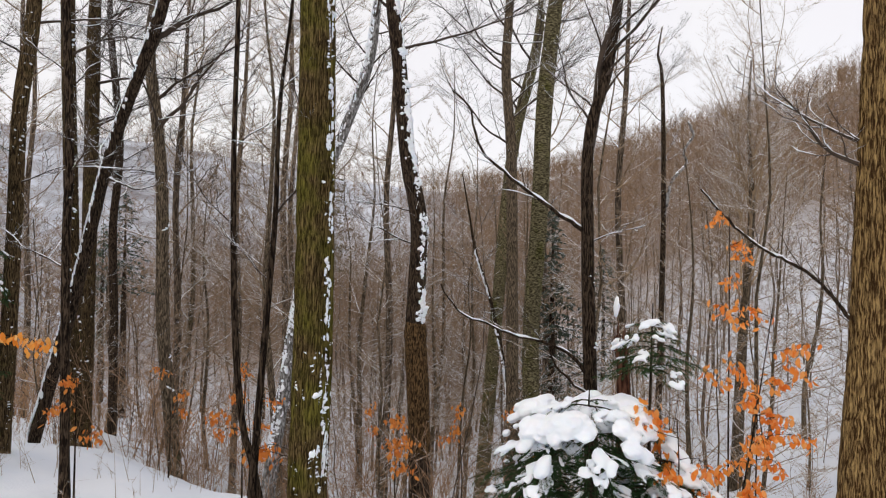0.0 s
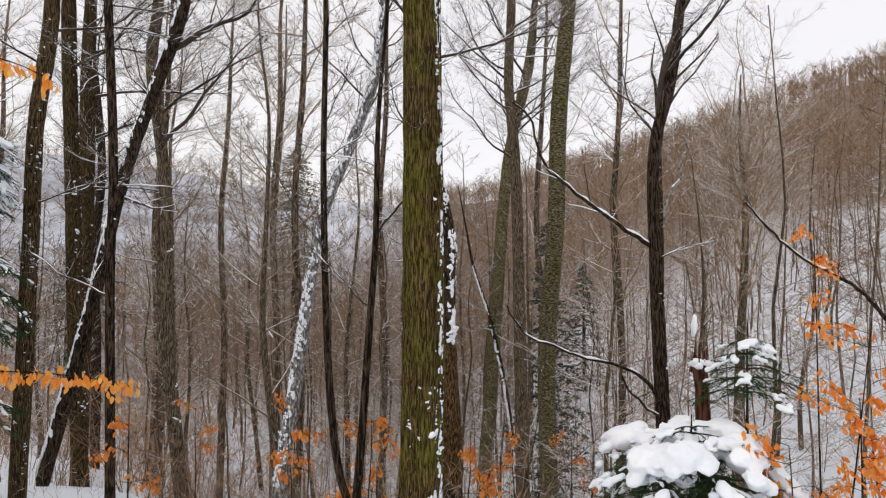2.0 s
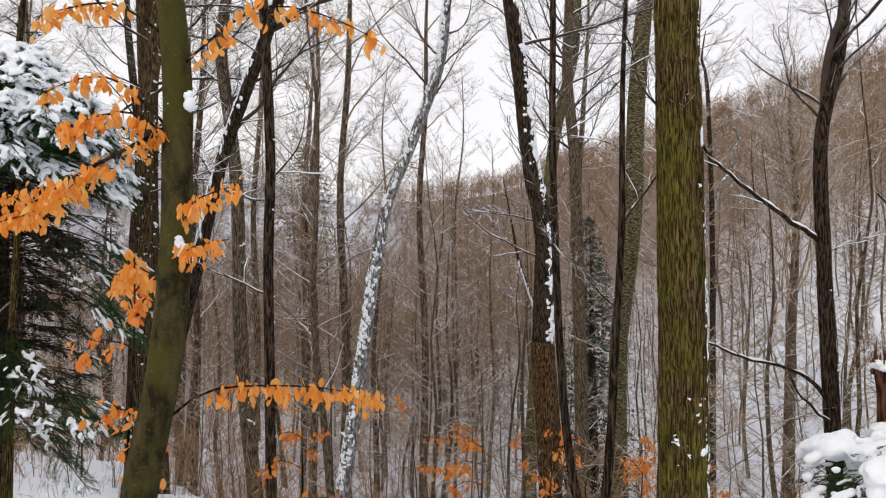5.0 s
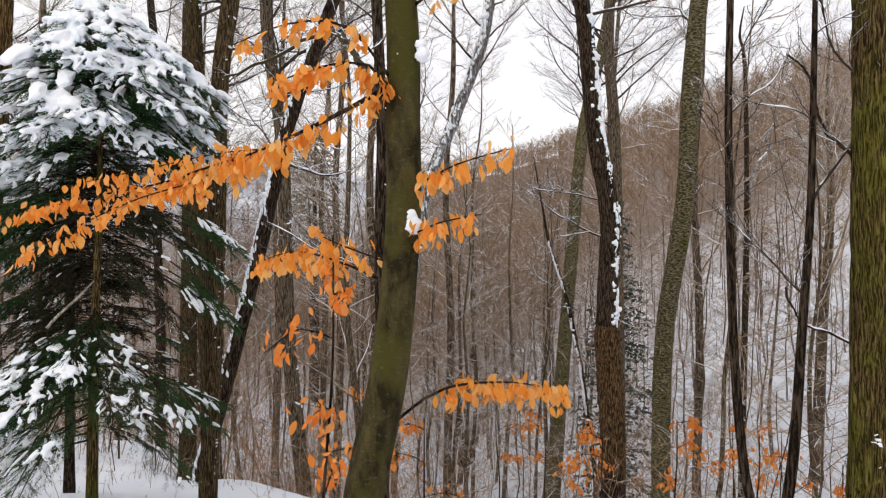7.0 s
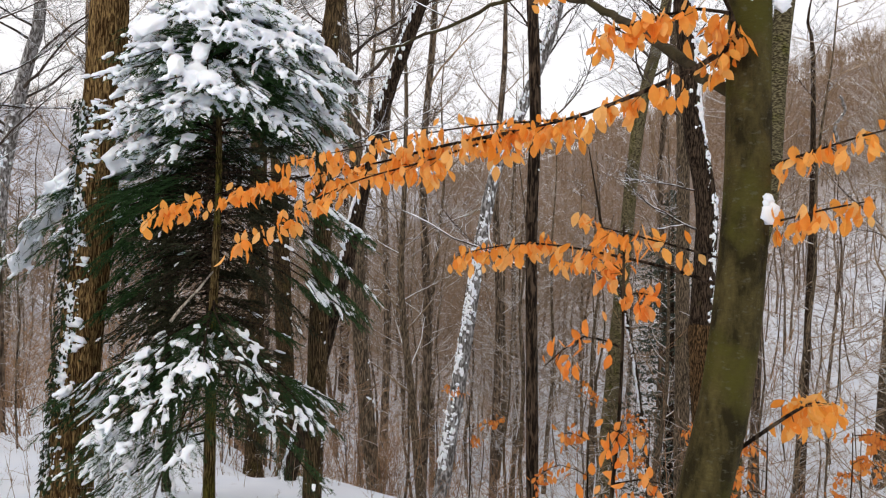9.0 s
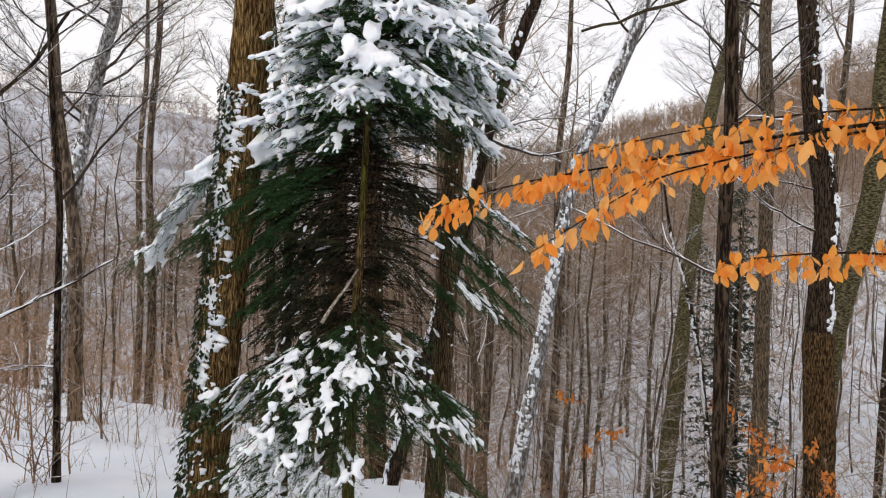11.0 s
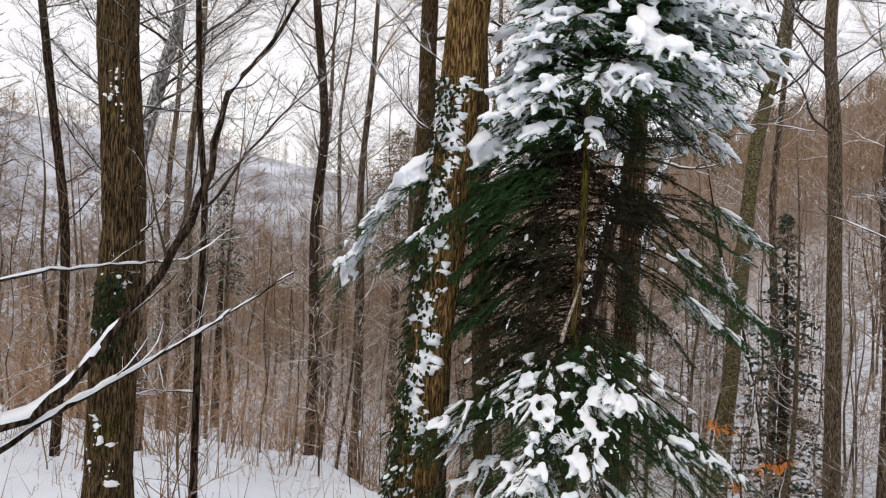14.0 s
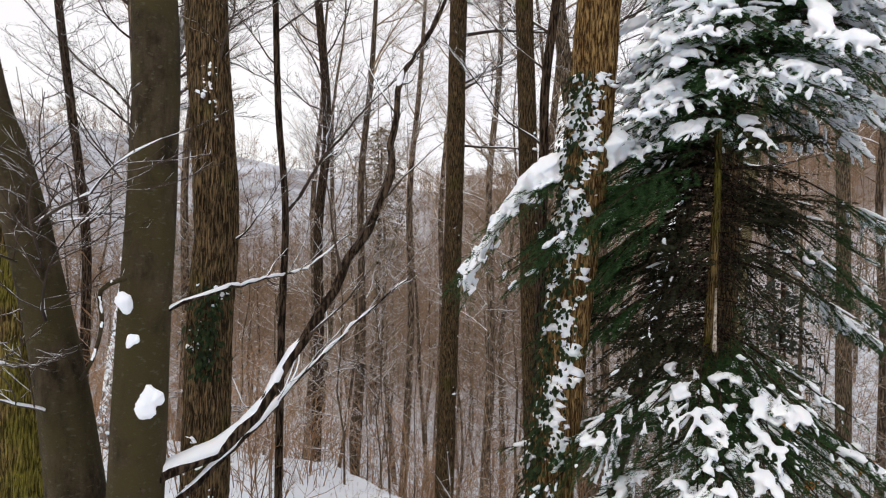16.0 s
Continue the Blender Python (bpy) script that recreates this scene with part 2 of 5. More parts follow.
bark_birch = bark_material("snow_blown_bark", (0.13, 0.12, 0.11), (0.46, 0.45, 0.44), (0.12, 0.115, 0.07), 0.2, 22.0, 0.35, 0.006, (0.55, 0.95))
bark_beech = smooth_bark_material("smooth_beech_bark", (0.022, 0.016, 0.009), (0.092, 0.070, 0.040), (0.088, 0.072, 0.030))
bark_beech_olive = smooth_bark_material("olive_beech_bark", (0.022, 0.017, 0.006), (0.110, 0.088, 0.030), (0.105, 0.098, 0.018))
wood_broken = bark_material("broken_red_wood", (0.05, 0.02, 0.012), (0.20, 0.09, 0.055), (0.2, 0.1, 0.05), 0.1, 30.0, 0.1, 0.02)
wood_pale = bark_material("weathered_pale_wood", (0.26, 0.22, 0.17), (0.58, 0.53, 0.45), (0.3, 0.27, 0.2), 0.1, 60.0, 0.1, 0.004)
twig_brown = twig_material("bare_brown_twigs", (0.15, 0.086, 0.046), (0.36, 0.22, 0.125), 0.65, 0.95)
twig_dark = twig_material("dark_snowy_twigs", (0.030, 0.022, 0.017), (0.080, 0.058, 0.042), 0.5, 0.75)
twig_far = twig_material("far_brown_twigs", (0.15, 0.098, 0.062), (0.33, 0.228, 0.148), 0.8, 1.15)
twig_mid = twig_material("slope_brown_twigs", (0.155, 0.105, 0.064), (0.385, 0.278, 0.172), 0.42, 0.8)
leaf_orange = leaf_material("dry_orange_beech_leaf", (0.92, 0.31, 0.035), (1.0, 0.46, 0.085), (1.0, 0.60, 0.21))
leaf_red = leaf_material("dry_red_orange_beech_leaf", (0.90, 0.24, 0.03), (0.98, 0.36, 0.06), (1.0, 0.50, 0.16))
leaf_rust = leaf_material("dry_rust_beech_leaf", (0.60, 0.17, 0.03), (0.78, 0.28, 0.05), (0.88, 0.38, 0.09))
needles = needle_material("dark_spruce_needles", (0.012, 0.027, 0.009), (0.050, 0.108, 0.034))
# dead inner growth, its colour darkened to stand in for shade within the spruce
needles_dead_shaded = needle_material("dead_inner_needles", (0.014, 0.017, 0.008), (0.050, 0.050, 0.026))
snow_ground = ground_material()


# ---- geometry helpers ----
class Geo:
    """Vertices and faces that grow, and become one mesh."""

    def __init__(self):
        self.v, self.f = [], []

    def tube(self, pts, radii, sides=8, cap=True, wobble=None):
        base, count = len(self.v), len(pts)
        side = None
        for i, (p, r) in enumerate(zip(pts, radii)):
            d = (pts[min(i + 1, count - 1)] - pts[max(i - 1, 0)]).normalized()
            if side is None:
                side = d.orthogonal().normalized()
            side = (side - d * side.dot(d)).normalized()
            other = d.cross(side)
            for k in range(sides):
                a = 2 * math.pi * k / sides
                q = r * (wobble(p, a) if wobble else 1.0)
                self.v.append(p + side * (q * math.cos(a)) + other * (q * math.sin(a)))
        for i in range(count - 1):
            a, b = base + i * sides, base + (i + 1) * sides
            for k in range(sides):
                j = (k + 1) % sides
                self.f.append((a + k, a + j, b + j, b + k))
        if cap:
            self.f.append(tuple(base + (count - 1) * sides + k for k in range(sides)))
            self.f.append(tuple(base + k for k in reversed(range(sides))))

    def spike(self, p, q, r):
        d = q - p
        a = d.orthogonal().normalized() * r
        b = d.normalized().cross(a)
        n = len(self.v)
        self.v += [p + a, p - a * 0.5 + b * 0.87, p - a * 0.5 - b * 0.87, q]
        self.f += [(n, n + 1, n + 3), (n + 1, n + 2, n + 3), (n + 2, n, n + 3)]

    def blade(self, p, q, r):
        """A hair-thin far twig."""
        d = q - p
        n = len(self.v)
        a = d.cross(Vector((d.y + 0.3, 0.7 - d.x, 0.4 + d.z * d.x))).normalized() * r
        self.v += [p + a, p - a, q]
        self.f.append((n, n + 1, n + 2))

    def blob(self, centre, x, y, z, rng, rough=0.25, rings=4, sides=7):
        """A lumpy rounded clump whose half axes are the vectors x, y and z."""
        n = len(self.v)
        self.v.append(centre - z)
        for i in range(1, rings):
            a = math.pi * i / rings
            for k in range(sides):
                b = 2 * math.pi * (k + 0.5 * (i % 2)) / sides
                q = 1 + rng.uniform(-rough, rough)
                self.v.append(centre + (x * math.cos(b) + y * math.sin(b)) * (math.sin(a) * q) - z * (math.cos(a) * q))
        self.v.append(centre + z)
        top = len(self.v) - 1
        for k in range(sides):
            j = (k + 1) % sides
            self.f.append((n, n + 1 + j, n + 1 + k))
            for i in range(rings - 2):
                a, b = n + 1 + i * sides, n + 1 + (i + 1) * sides
                self.f.append((a + k, a + j, b + j, b + k))
            last = n + 1 + (rings - 2) * sides
            self.f.append((last + k, last + j, top))

    def leaf(self, p, along, face, size, curl):
        """A folded, drooping dry leaf: a pointed oval bent along its midrib."""
        side = along.cross(face).normalized()
        face = side.cross(along).normalized()
        n = len(self.v)
        for s, w in ((0.0, 0.03), (0.22, 0.21), (0.52, 0.28), (0.82, 0.16)):
            mid = p + along * (s * size) + face * (curl * s * s * size)
            lift = face * (0.4 * w * size)
            self.v += [mid - side * (w * size) + lift, mid, mid + side * (w * size) + lift]
        self.v.append(p + along * size + face * (curl * size))
        for i in range(3):
            a = n + 3 * i
            self.f += [(a, a + 1, a + 4, a + 3), (a + 1, a + 2, a + 5, a + 4)]
        self.f += [(n + 9, n + 10, n + 12), (n + 10, n + 11, n + 12)]

    def mesh(self, name, mat, smooth=True):
        m = bpy.data.meshes.new(name)
        m.from_pydata(self.v, [], self.f)
        m.materials.append(mat)
        if smooth:
            m.polygons.foreach_set("use_smooth", [True] * len(m.polygons))
        m.update()
        return m


def part(name, geo, mat, parent, label="", kind="", smooth=True):
    ob = new(name, geo.mesh(name, mat, smooth))
    ob.parent = parent
    if parent:
        ob.matrix_parent_inverse = parent.matrix_basis.inverted()
    return tagged(ob, label, kind=kind)


def root(name, at, label, category, group=""):
    ob = new(name)
    ob.empty_display_size = 0.2
    ob.matrix_basis = Matrix.Translation(at)
    return tagged(ob, label, category, group)


def V(*p):
    return Vector(p)


def smoothstep(a, b, v):
    t = min(max((v - a) / (b - a), 0.0), 1.0)
    return t * t * (3 - 2 * t)


def blend(values, at):
    """A value between the (place, value) pairs."""
    for (a, va), (b, vb) in zip(values, values[1:]):
        if at <= b:
            t = min(max((at - a) / (b - a), 0.0), 1.0)
            return va + (vb - va) * t
    return values[-1][1]


def along(pts, z):
    """The place on an upward line of points at the height z."""
    for p, q in zip(pts, pts[1:]):
        if z <= q.z:
            return p.lerp(q, (z - p.z) / (q.z - p.z))
    return pts[-1].copy()


# ---- ground ----
SKYLINE = [(-180, 14), (-95, 13.5), (-70, 13.5), (-45, 13), (-28, 11), (-11, 9), (-3, 8.3), (5, 9.0), (16, 11.6), (31, 15.6), (60, 19), (95, 17), (180, 14)]


def ground_z(x, y):
    s = y - 0.56 + 0.29 * x
    west = smoothstep(-7.0, -11.0, x + 0.12 * (y - 7.0))
    edge = 7.6 + 8.0 * west  # where the slope steepens towards the valley floor
    near = -0.26 * (min(max(s, 0.9), edge) - 0.9) - 0.46 * (min(max(s, edge), 25.0) - edge) - 0.12 * max(s - 25.0, 0.0)
    if s < -1.0:
        near = 0.3 * (-1.0 - s)
    near += 0.42 * math.exp(-((x + 6.9) / 1.6) ** 2) * smoothstep(3.0, 5.5, s) * smoothstep(13.0, 9.0, s)
    near += 0.05 * smoothstep(0.5, 1.5, abs(s)) * math.sin(1.1 * x + 0.7 * y)
    far_s = ((x - 12.5) * 32 + (y - 12) * 8) / 33
    run = (-(x - 12.5) * 8 + (y - 12) * 32) / 33
    far = min(-4.2 - 0.16 * run + 0.5 * far_s, 7.0 + 0.02 * far_s)
    k = 1.6
    z = max(near, far) + k * 0.25 * max(k - abs(near - far), 0.0) / k
    d, az = math.hypot(x + 4, y - 3), math.degrees(math.atan2(x + 4, y - 3))
    z = min(max(z, -22.0), 26.0)
    if d > 70:
        hill = 300 * math.tan(radians(blend(SKYLINE, az))) - 9 + 5 * noise.noise((x * 0.012, y * 0.012, 0))
        w = smoothstep(50, 310, d) ** 1.3
        z = z * (1 - w) + hill * w
    if d < 60:
        z += 0.13 * noise.noise((x * 0.5, y * 0.5, 3)) + 0.05 * noise.noise((x * 1.7, y * 1.7, 7)) + 0.02 * noise.noise((x * 5.0, y * 5.0, 2))
    return z


def make_ground():
    rings, spokes = 170, 220
    verts, faces = [(-4, 3, ground_z(-4, 3))], []
    for i in range(rings):
        d = 0.35 * (1400 / 0.35) ** (i / (rings - 1))
        for k in range(spokes):
            a = 2 * math.pi * k / spokes
            x, y = -4 + d * math.sin(a), 3 + d * math.cos(a)
            verts.append((x, y, ground_z(x, y)))
    for k in range(spokes):
        faces.append((0, 1 + (k + 1) % spokes, 1 + k))
    for i in range(rings - 1):
        a, b = 1 + i * spokes, 1 + (i + 1) * spokes
        for k in range(spokes):
            j = (k + 1) % spokes
            faces.append((a + k, a + j, b + j, b + k))
    m = bpy.data.meshes.new("ground")
    m.from_pydata(verts, [], faces)
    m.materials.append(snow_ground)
    m.polygons.foreach_set("use_smooth", [True] * len(m.polygons))
    return tagged(new("ground", m), "snow-covered steep forest slope falling into a wooded valley", "ground", kind="structure")


make_ground()


# ---- trees ----
def wander(p, d, length, steps, rng, bend, lift):
    """A crooked line of points that starts at p towards d."""
    pts, d = [p.copy()], d.normalized()
    for _ in range(steps):
        d = (d + V(rng.uniform(-bend, bend), rng.uniform(-bend, bend), rng.uniform(-bend, bend) + lift)).normalized()
        pts.append(pts[-1] + d * (length / steps))
    return pts


def taper(r0, r1, count):
    return [r0 + (r1 - r0) * (i / (count - 1)) ** 0.8 for i in range(count)]


def snow_ridge(geo, pts, radii, rng, load=1.0, share=0.8):
    """Snow lying along the top of a branch, in stretches."""
    run, size = [], []
    for i, (p, r) in enumerate(zip(pts, radii)):
        d = (pts[min(i + 1, len(pts) - 1)] - pts[max(i - 1, 0)]).normalized()
        if abs(d.z) < 0.82 and rng.random() < share:
            q = load * (0.8 * r + 0.004) * rng.uniform(0.55, 1.3) * (1 - 0.6 * abs(d.z))
            run.append(p + V(0, 0, r * 0.55 + q * 0.3))
            size.append(q)
        else:
            if len(run) > 1:
                geo.tube(run, [s * (0.4 if k in (0, len(run) - 1) else 1) for k, s in enumerate(size)], 5)
            run, size = [], []
    if len(run) > 1:
        geo.tube(run, [s * (0.4 if k in (0, len(run) - 1) else 1) for k, s in enumerate(size)], 5)


def grow(wood, fine, snow, p, d, length, r, level, rng, lift=0.06, kids=6, bend=0.22, twigs=5, load=1.0, light=False, least=0.002):
    """A bough whose side shoots lie in flat sprays to its left and right, down to hair-thin twigs."""
    steps = (6 if level == 0 else 3) if light else 9 if level == 0 else 5
    pts = wander(p, d, length, steps, rng, bend, lift)
    r = max(r, least * 1.3)
    radii = taper(r, max(r * 0.2, 0.002, least * 0.8), len(pts))
    wood.tube(pts, radii, (5 if r > 0.03 else 3) if light else 7 if r > 0.03 else 5 if r > 0.012 else 4, cap=False)
    if snow is not None and r > 0.004:
        snow_ridge(snow, pts, radii, rng, load)
    spread = rng.uniform(-0.35, 0.35)
    twig_of = fine.blade if light else fine.spike

    def aside(i, hand):
        t = (pts[i] - pts[i - 1]).normalized()
        side = t.cross(V(0, 0, 1))
        side = side.normalized() if side.length > 0.15 else V(rng.uniform(-1, 1), rng.uniform(-1, 1), 0).normalized()
        return t * rng.uniform(0.55, 1.1) + (side + V(0, 0, spread)) * (hand * rng.uniform(0.55, 1.1)) + V(rng.uniform(-0.2, 0.2), rng.uniform(-0.2, 0.2), rng.uniform(-0.25, 0.4))

    if level >= 1 or (r < 0.005 and not light):
        for k in range(max(int(twigs * min(length / 0.8, 1.6)), 3)):
            s = 0.12 + 0.88 * (k + rng.random()) / max(int(twigs * min(length / 0.8, 1.6)), 3)
            i = min(1 + int(s * (len(pts) - 1)), len(pts) - 1)
            at = pts[i - 1].lerp(pts[i], rng.random())
            q = aside(i, 1 if k % 2 else -1).normalized()
            end = at + q * (length * rng.uniform(0.2, 0.45) * (1.25 - 0.7 * s))
            twig_of(at, end, max(min(radii[i] * 0.6, 0.004), least))
            for side in (-1, 1):
                if rng.random() < 0.75:
                    m = at.lerp(end, rng.uniform(0.25, 0.7))
                    twig_of(m, m + (q + V(rng.uniform(-0.8, 0.8), rng.uniform(-0.8, 0.8), rng.uniform(-0.3, 0.6))).normalized() * (length * rng.uniform(0.1, 0.2)), least * 0.8)
        return
    kids = kids + 3 if not light else kids + 1
    for k in range(kids):
        s = 0.1 + 0.9 * (k + rng.random()) / kids
        i = min(1 + int(s * (len(pts) - 1)), len(pts) - 1)
        grow(fine, fine, snow, pts[i], aside(i, 1 if k % 2 else -1), length * rng.uniform(0.4, 0.62) * (1.15 - 0.75 * s), radii[i] * rng.uniform(0.35, 0.55), level + 1, rng, lift, kids, bend * 1.1, twigs, load, light, least)


def furrows(seed, depth):
    """Bark ridges as relief of the trunk itself."""
    def shape(p, a):
        u = (math.cos(a) * 4.2, math.sin(a) * 4.2, p.z * 2.2 + seed)
        ridge = 1 - abs(noise.noise(u)) * 2.2
        return 1 + depth * (ridge - 0.4) + 0.06 * noise.noise((math.cos(a), math.sin(a), p.z * 0.7 + seed * 3))
    return shape


def ring_line(pts, step):
    """The same line with evenly set points, softened at the bends."""
    out = []
    for i in range(len(pts) - 1):
        a, b, c, d = pts[max(i - 1, 0)], pts[i], pts[i + 1], pts[min(i + 2, len(pts) - 1)]
        n = max(int((c - b).length / step), 1)
        for k in range(n):
            t = k / n
            out.append(0.5 * ((2 * b) + (c - a) * t + (2 * a - 5 * b + 4 * c - d) * t * t + (3 * b - a - 3 * c + d) * t ** 3))
    return out + [pts[-1].copy()]


def clumps(geo, pts, radius, z0, z1, facing, count, size, rng, spread=0.7, flat=0.4):
    """Wind-blown snow stuck to one side of a trunk, as ragged clumps that gather in patches."""
    done = tries = 0
    while done < count * 0.55 and tries < count * 12:
        tries += 1
        z = rng.uniform(z0, z1)
        a = radians(facing) + rng.gauss(0, spread)
        if noise.noise((2.2 * math.sin(a), 2.2 * math.cos(a), z * 2.4 + facing)) + rng.uniform(-0.2, 0.2) < 0.1:
            continue
        done += 1
        c = along(pts, z)
        out = V(math.sin(a), math.cos(a), 0)
        side = V(math.cos(a), -math.sin(a), 0)
        s = size * rng.choice((0.45, 0.6, 0.8, 1.1, 1.4)) * rng.uniform(0.7, 1.2)
        tilt = rng.uniform(-0.5, 0.5)
        spot = c + out * (radius(z) * 0.985)
        for _ in range(rng.randrange(1, 4)):
            q = s * rng.uniform(0.5, 1.0)
            geo.blob(spot, (side + V(0, 0, tilt)) * (q * rng.uniform(0.7, 1.5)), (V(0, 0, 1) - side * tilt) * (q * rng.uniform(0.35, 0.8)), out * (q * flat), rng, 0.45, 3, 6)
            spot = spot + side * rng.uniform(-s, s) + V(0, 0, rng.uniform(-0.7, 0.7) * s)


def plaster(geo, pts, radius, z0, z1, facing, width, rng, fat=1.0):
    """A thin, broken crust of driven snow down one side of a trunk."""
    z = z0
    while z < z1:
        z += rng.uniform(0.012, 0.03)
        c, r = along(pts, z), radius(z)
        for _ in range(2):
            b = radians(facing) + rng.gauss(0, 0.5) * width
            if noise.noise((2.6 * math.sin(b), 2.6 * math.cos(b), z * 3.1 + facing)) + 0.55 * noise.noise((z * 0.9, facing, 0.5)) < -0.12:
                continue
            out, side = V(math.sin(b), math.cos(b), 0), V(math.cos(b), -math.sin(b), 0)
            geo.blob(c + out * (r * 0.99), side * (fat * r * rng.uniform(0.08, 0.28)), V(0, 0, fat * rng.uniform(0.015, 0.06)), out * rng.uniform(0.006, 0.014), rng, 0.45, 3, 6)


def near_tree(name, label, line, r0, r1, bark, seed, top, sides=10, step=0.25, relief=0.0, boughs=(), bough_r=0.25, least=None, snow_side=None, snow_count=0, snow_size=0.03, snow_z=(-1, 4),
              twig=None, category="tree", load=1.0, spread=0.7, more_snow=(), flare=1.35, kids=8, twigs=13, crust=None):
    """A single tree whose trunk follows the line of points; boughs: (height, compass degrees, length, rise)."""
    rng = random.Random(seed)
    pts = [V(*p) for p in line]
    first, last = pts[0], pts[-1]
    foot = first.copy()
    lean = (pts[1] - pts[0]) / max((pts[1] - pts[0]).z, 0.2)
    drop = first.z - ground_z(first.x, first.y)
    foot = first - V(lean.x, lean.y, 1) * max(drop, 0.1) * 1.0
    foot.z = ground_z(foot.x, foot.y) - 0.15
    head = (pts[-1] - pts[-2]).normalized()
    up = last + V(head.x * 0.6, head.y * 0.6, 1).normalized() * max(top - last.z, 0.3)
    pts = [foot] + pts + [last.lerp(up, 0.5) + V(rng.uniform(-0.15, 0.15), rng.uniform(-0.15, 0.15), 0), up]
    rings = ring_line(pts, step)
    z0, z1, z2 = first.z, last.z, up.z

    def radius(z):
        if z < z0:
            return r0 * (1 + (flare - 1) * smoothstep(foot.z + 0.8, foot.z, z))
        if z < z1:
            return r0 + (r1 - r0) * (z - z0) / (z1 - z0)
        return r1 * (1 - 0.75 * (z - z1) / (z2 - z1))

    at = root(name, foot + V(0, 0, 0.15), label, category)
    g = Geo()
    g.tube(rings, [radius(p.z) for p in rings], sides, True, furrows(seed * 1.7, relief) if relief else (lambda p, a: 1 + 0.07 * noise.noise((2 * math.cos(a), 2 * math.sin(a), p.z * 1.3 + seed))))
    part("trunk", g, bark, at)
    fine, snow = Geo(), Geo()
    for b in boughs:
        z, compass, length, rise = b[:4]
        wood = Geo()
        a = radians(compass)
        grow(wood, fine, snow, along(pts, z), V(math.sin(a), math.cos(a), rise), length, b[4] if len(b) > 4 else max(radius(z) * bough_r, 0.009), 0, rng, kids=kids, twigs=twigs, load=load, least=least or (0.0035 if first.y > 8 else 0.0022))
        part("bough", wood, twig or twig_dark, at, kind="stuff" if name == "sapling" else "")
    if snow_count:
        clumps(snow, pts, radius, snow_z[0], snow_z[1], snow_side, snow_count, snow_size, rng, spread)
    for side, count, size, low, high, wide in more_snow:
        clumps(snow, pts, radius, low, high, side, count, size, rng, wide)
    if crust:
        plaster(snow, pts, radius, *crust[:4], rng, *crust[4:])
    if fine.v:
        part("twigwork", fine, twig or twig_dark, at, "fine bare twigs", kind="stuff")
    if snow.v:
        part("snow", snow, snow_soft, at, "white snow caught on the bark and boughs", kind="stuff")
    return at, pts, radius


def fan(seed, low, high, count, length, rise=0.6, r=None, around=(0, 360)):
    """Boughs spread over a stretch of trunk."""
    rng = random.Random(seed)
    out = []
    for k in range(count):
        z = low + (high - low) * (k + rng.random()) / count
        b = (z, rng.uniform(*around), length * rng.uniform(0.6, 1.2), rise * rng.uniform(0.3, 1.6))
        out.append(b + ((r * rng.uniform(0.7, 1.2),) if r else ()))
    return out


# the mossy oak, the snowy trunk with a broken collar, and the leaning ones along the first stretch
near_tree("oak_tree", "thick oak trunk with olive mossy furrowed bark and snow flecks", [(-1.12, 5.57, -0.38), (-1.09, 5.57, 0.93), (-1.09, 5.57, 2.33), (-1.1, 5.57, 3.75)],
          0.158, 0.137, bark_oak, 11, 9.0, 72, 0.035, 0.13, boughs=[(2.62, 300, 0.9, 0.8, 0.012), (4.6, 60, 2.0, 0.5), (5.2, 250, 2.2, 0.6)], snow_side=105, snow_count=260, snow_size=0.026, snow_z=(-0.9, 3.9), spread=0.42, crust=(-0.6, 3.9, 112, 0.32, 0.7), more_snow=[(135, 330, 0.015, -0.4, 1.1, 0.45), (180, 90, 0.013, -0.4, 0.6, 0.6)])
near_tree("bare_tree", "thin leaning trunk lined with snow on the slope", [(1.25, 23.5, -4.2), (0.95, 23.5, -2.1), (0.45, 23.5, 0.2), (-0.1, 23.5, 1.9)], 0.085, 0.055, bark_dark, 61, 5.0, 8, 0.3, 0.0, boughs=fan(61, -1.0, 4.0, 5, 1.6), snow_side=200, snow_count=60, snow_size=0.05, snow_z=(-5, 2), spread=0.5, crust=(-5.0, 2.0, 215, 0.5, 1.6))
near_tree("snow_blown_tree", "dark crooked trunk plastered with snow above a rusty rotten base", [(-0.89, 12.28, -2.86), (-0.94, 12.28, -1.15), (-1.02, 12.27, 0.33), (-0.97, 12.28, 2.25), (-1.2, 12.26, 3.54), (-1.38, 12.25, 5.26), (-1.54, 12.23, 6.56)],
          0.20, 0.125, bark_dark, 12, 11.0, 14, 0.15, 0.1, boughs=[(1.9, 275, 1.7, 0.35, 0.022), (2.5, 265, 1.3, 0.5, 0.02), (5.6, 70, 3.2, 0.25, 0.035), (7.3, 90, 3.0, 0.5)] + fan(5, 6.0, 10.5, 9, 2.6),
          snow_side=95, snow_count=260, snow_size=0.06, snow_z=(0.45, 6.8), spread=0.5, crust=(0.45, 6.8, 125, 0.7, 1.4))
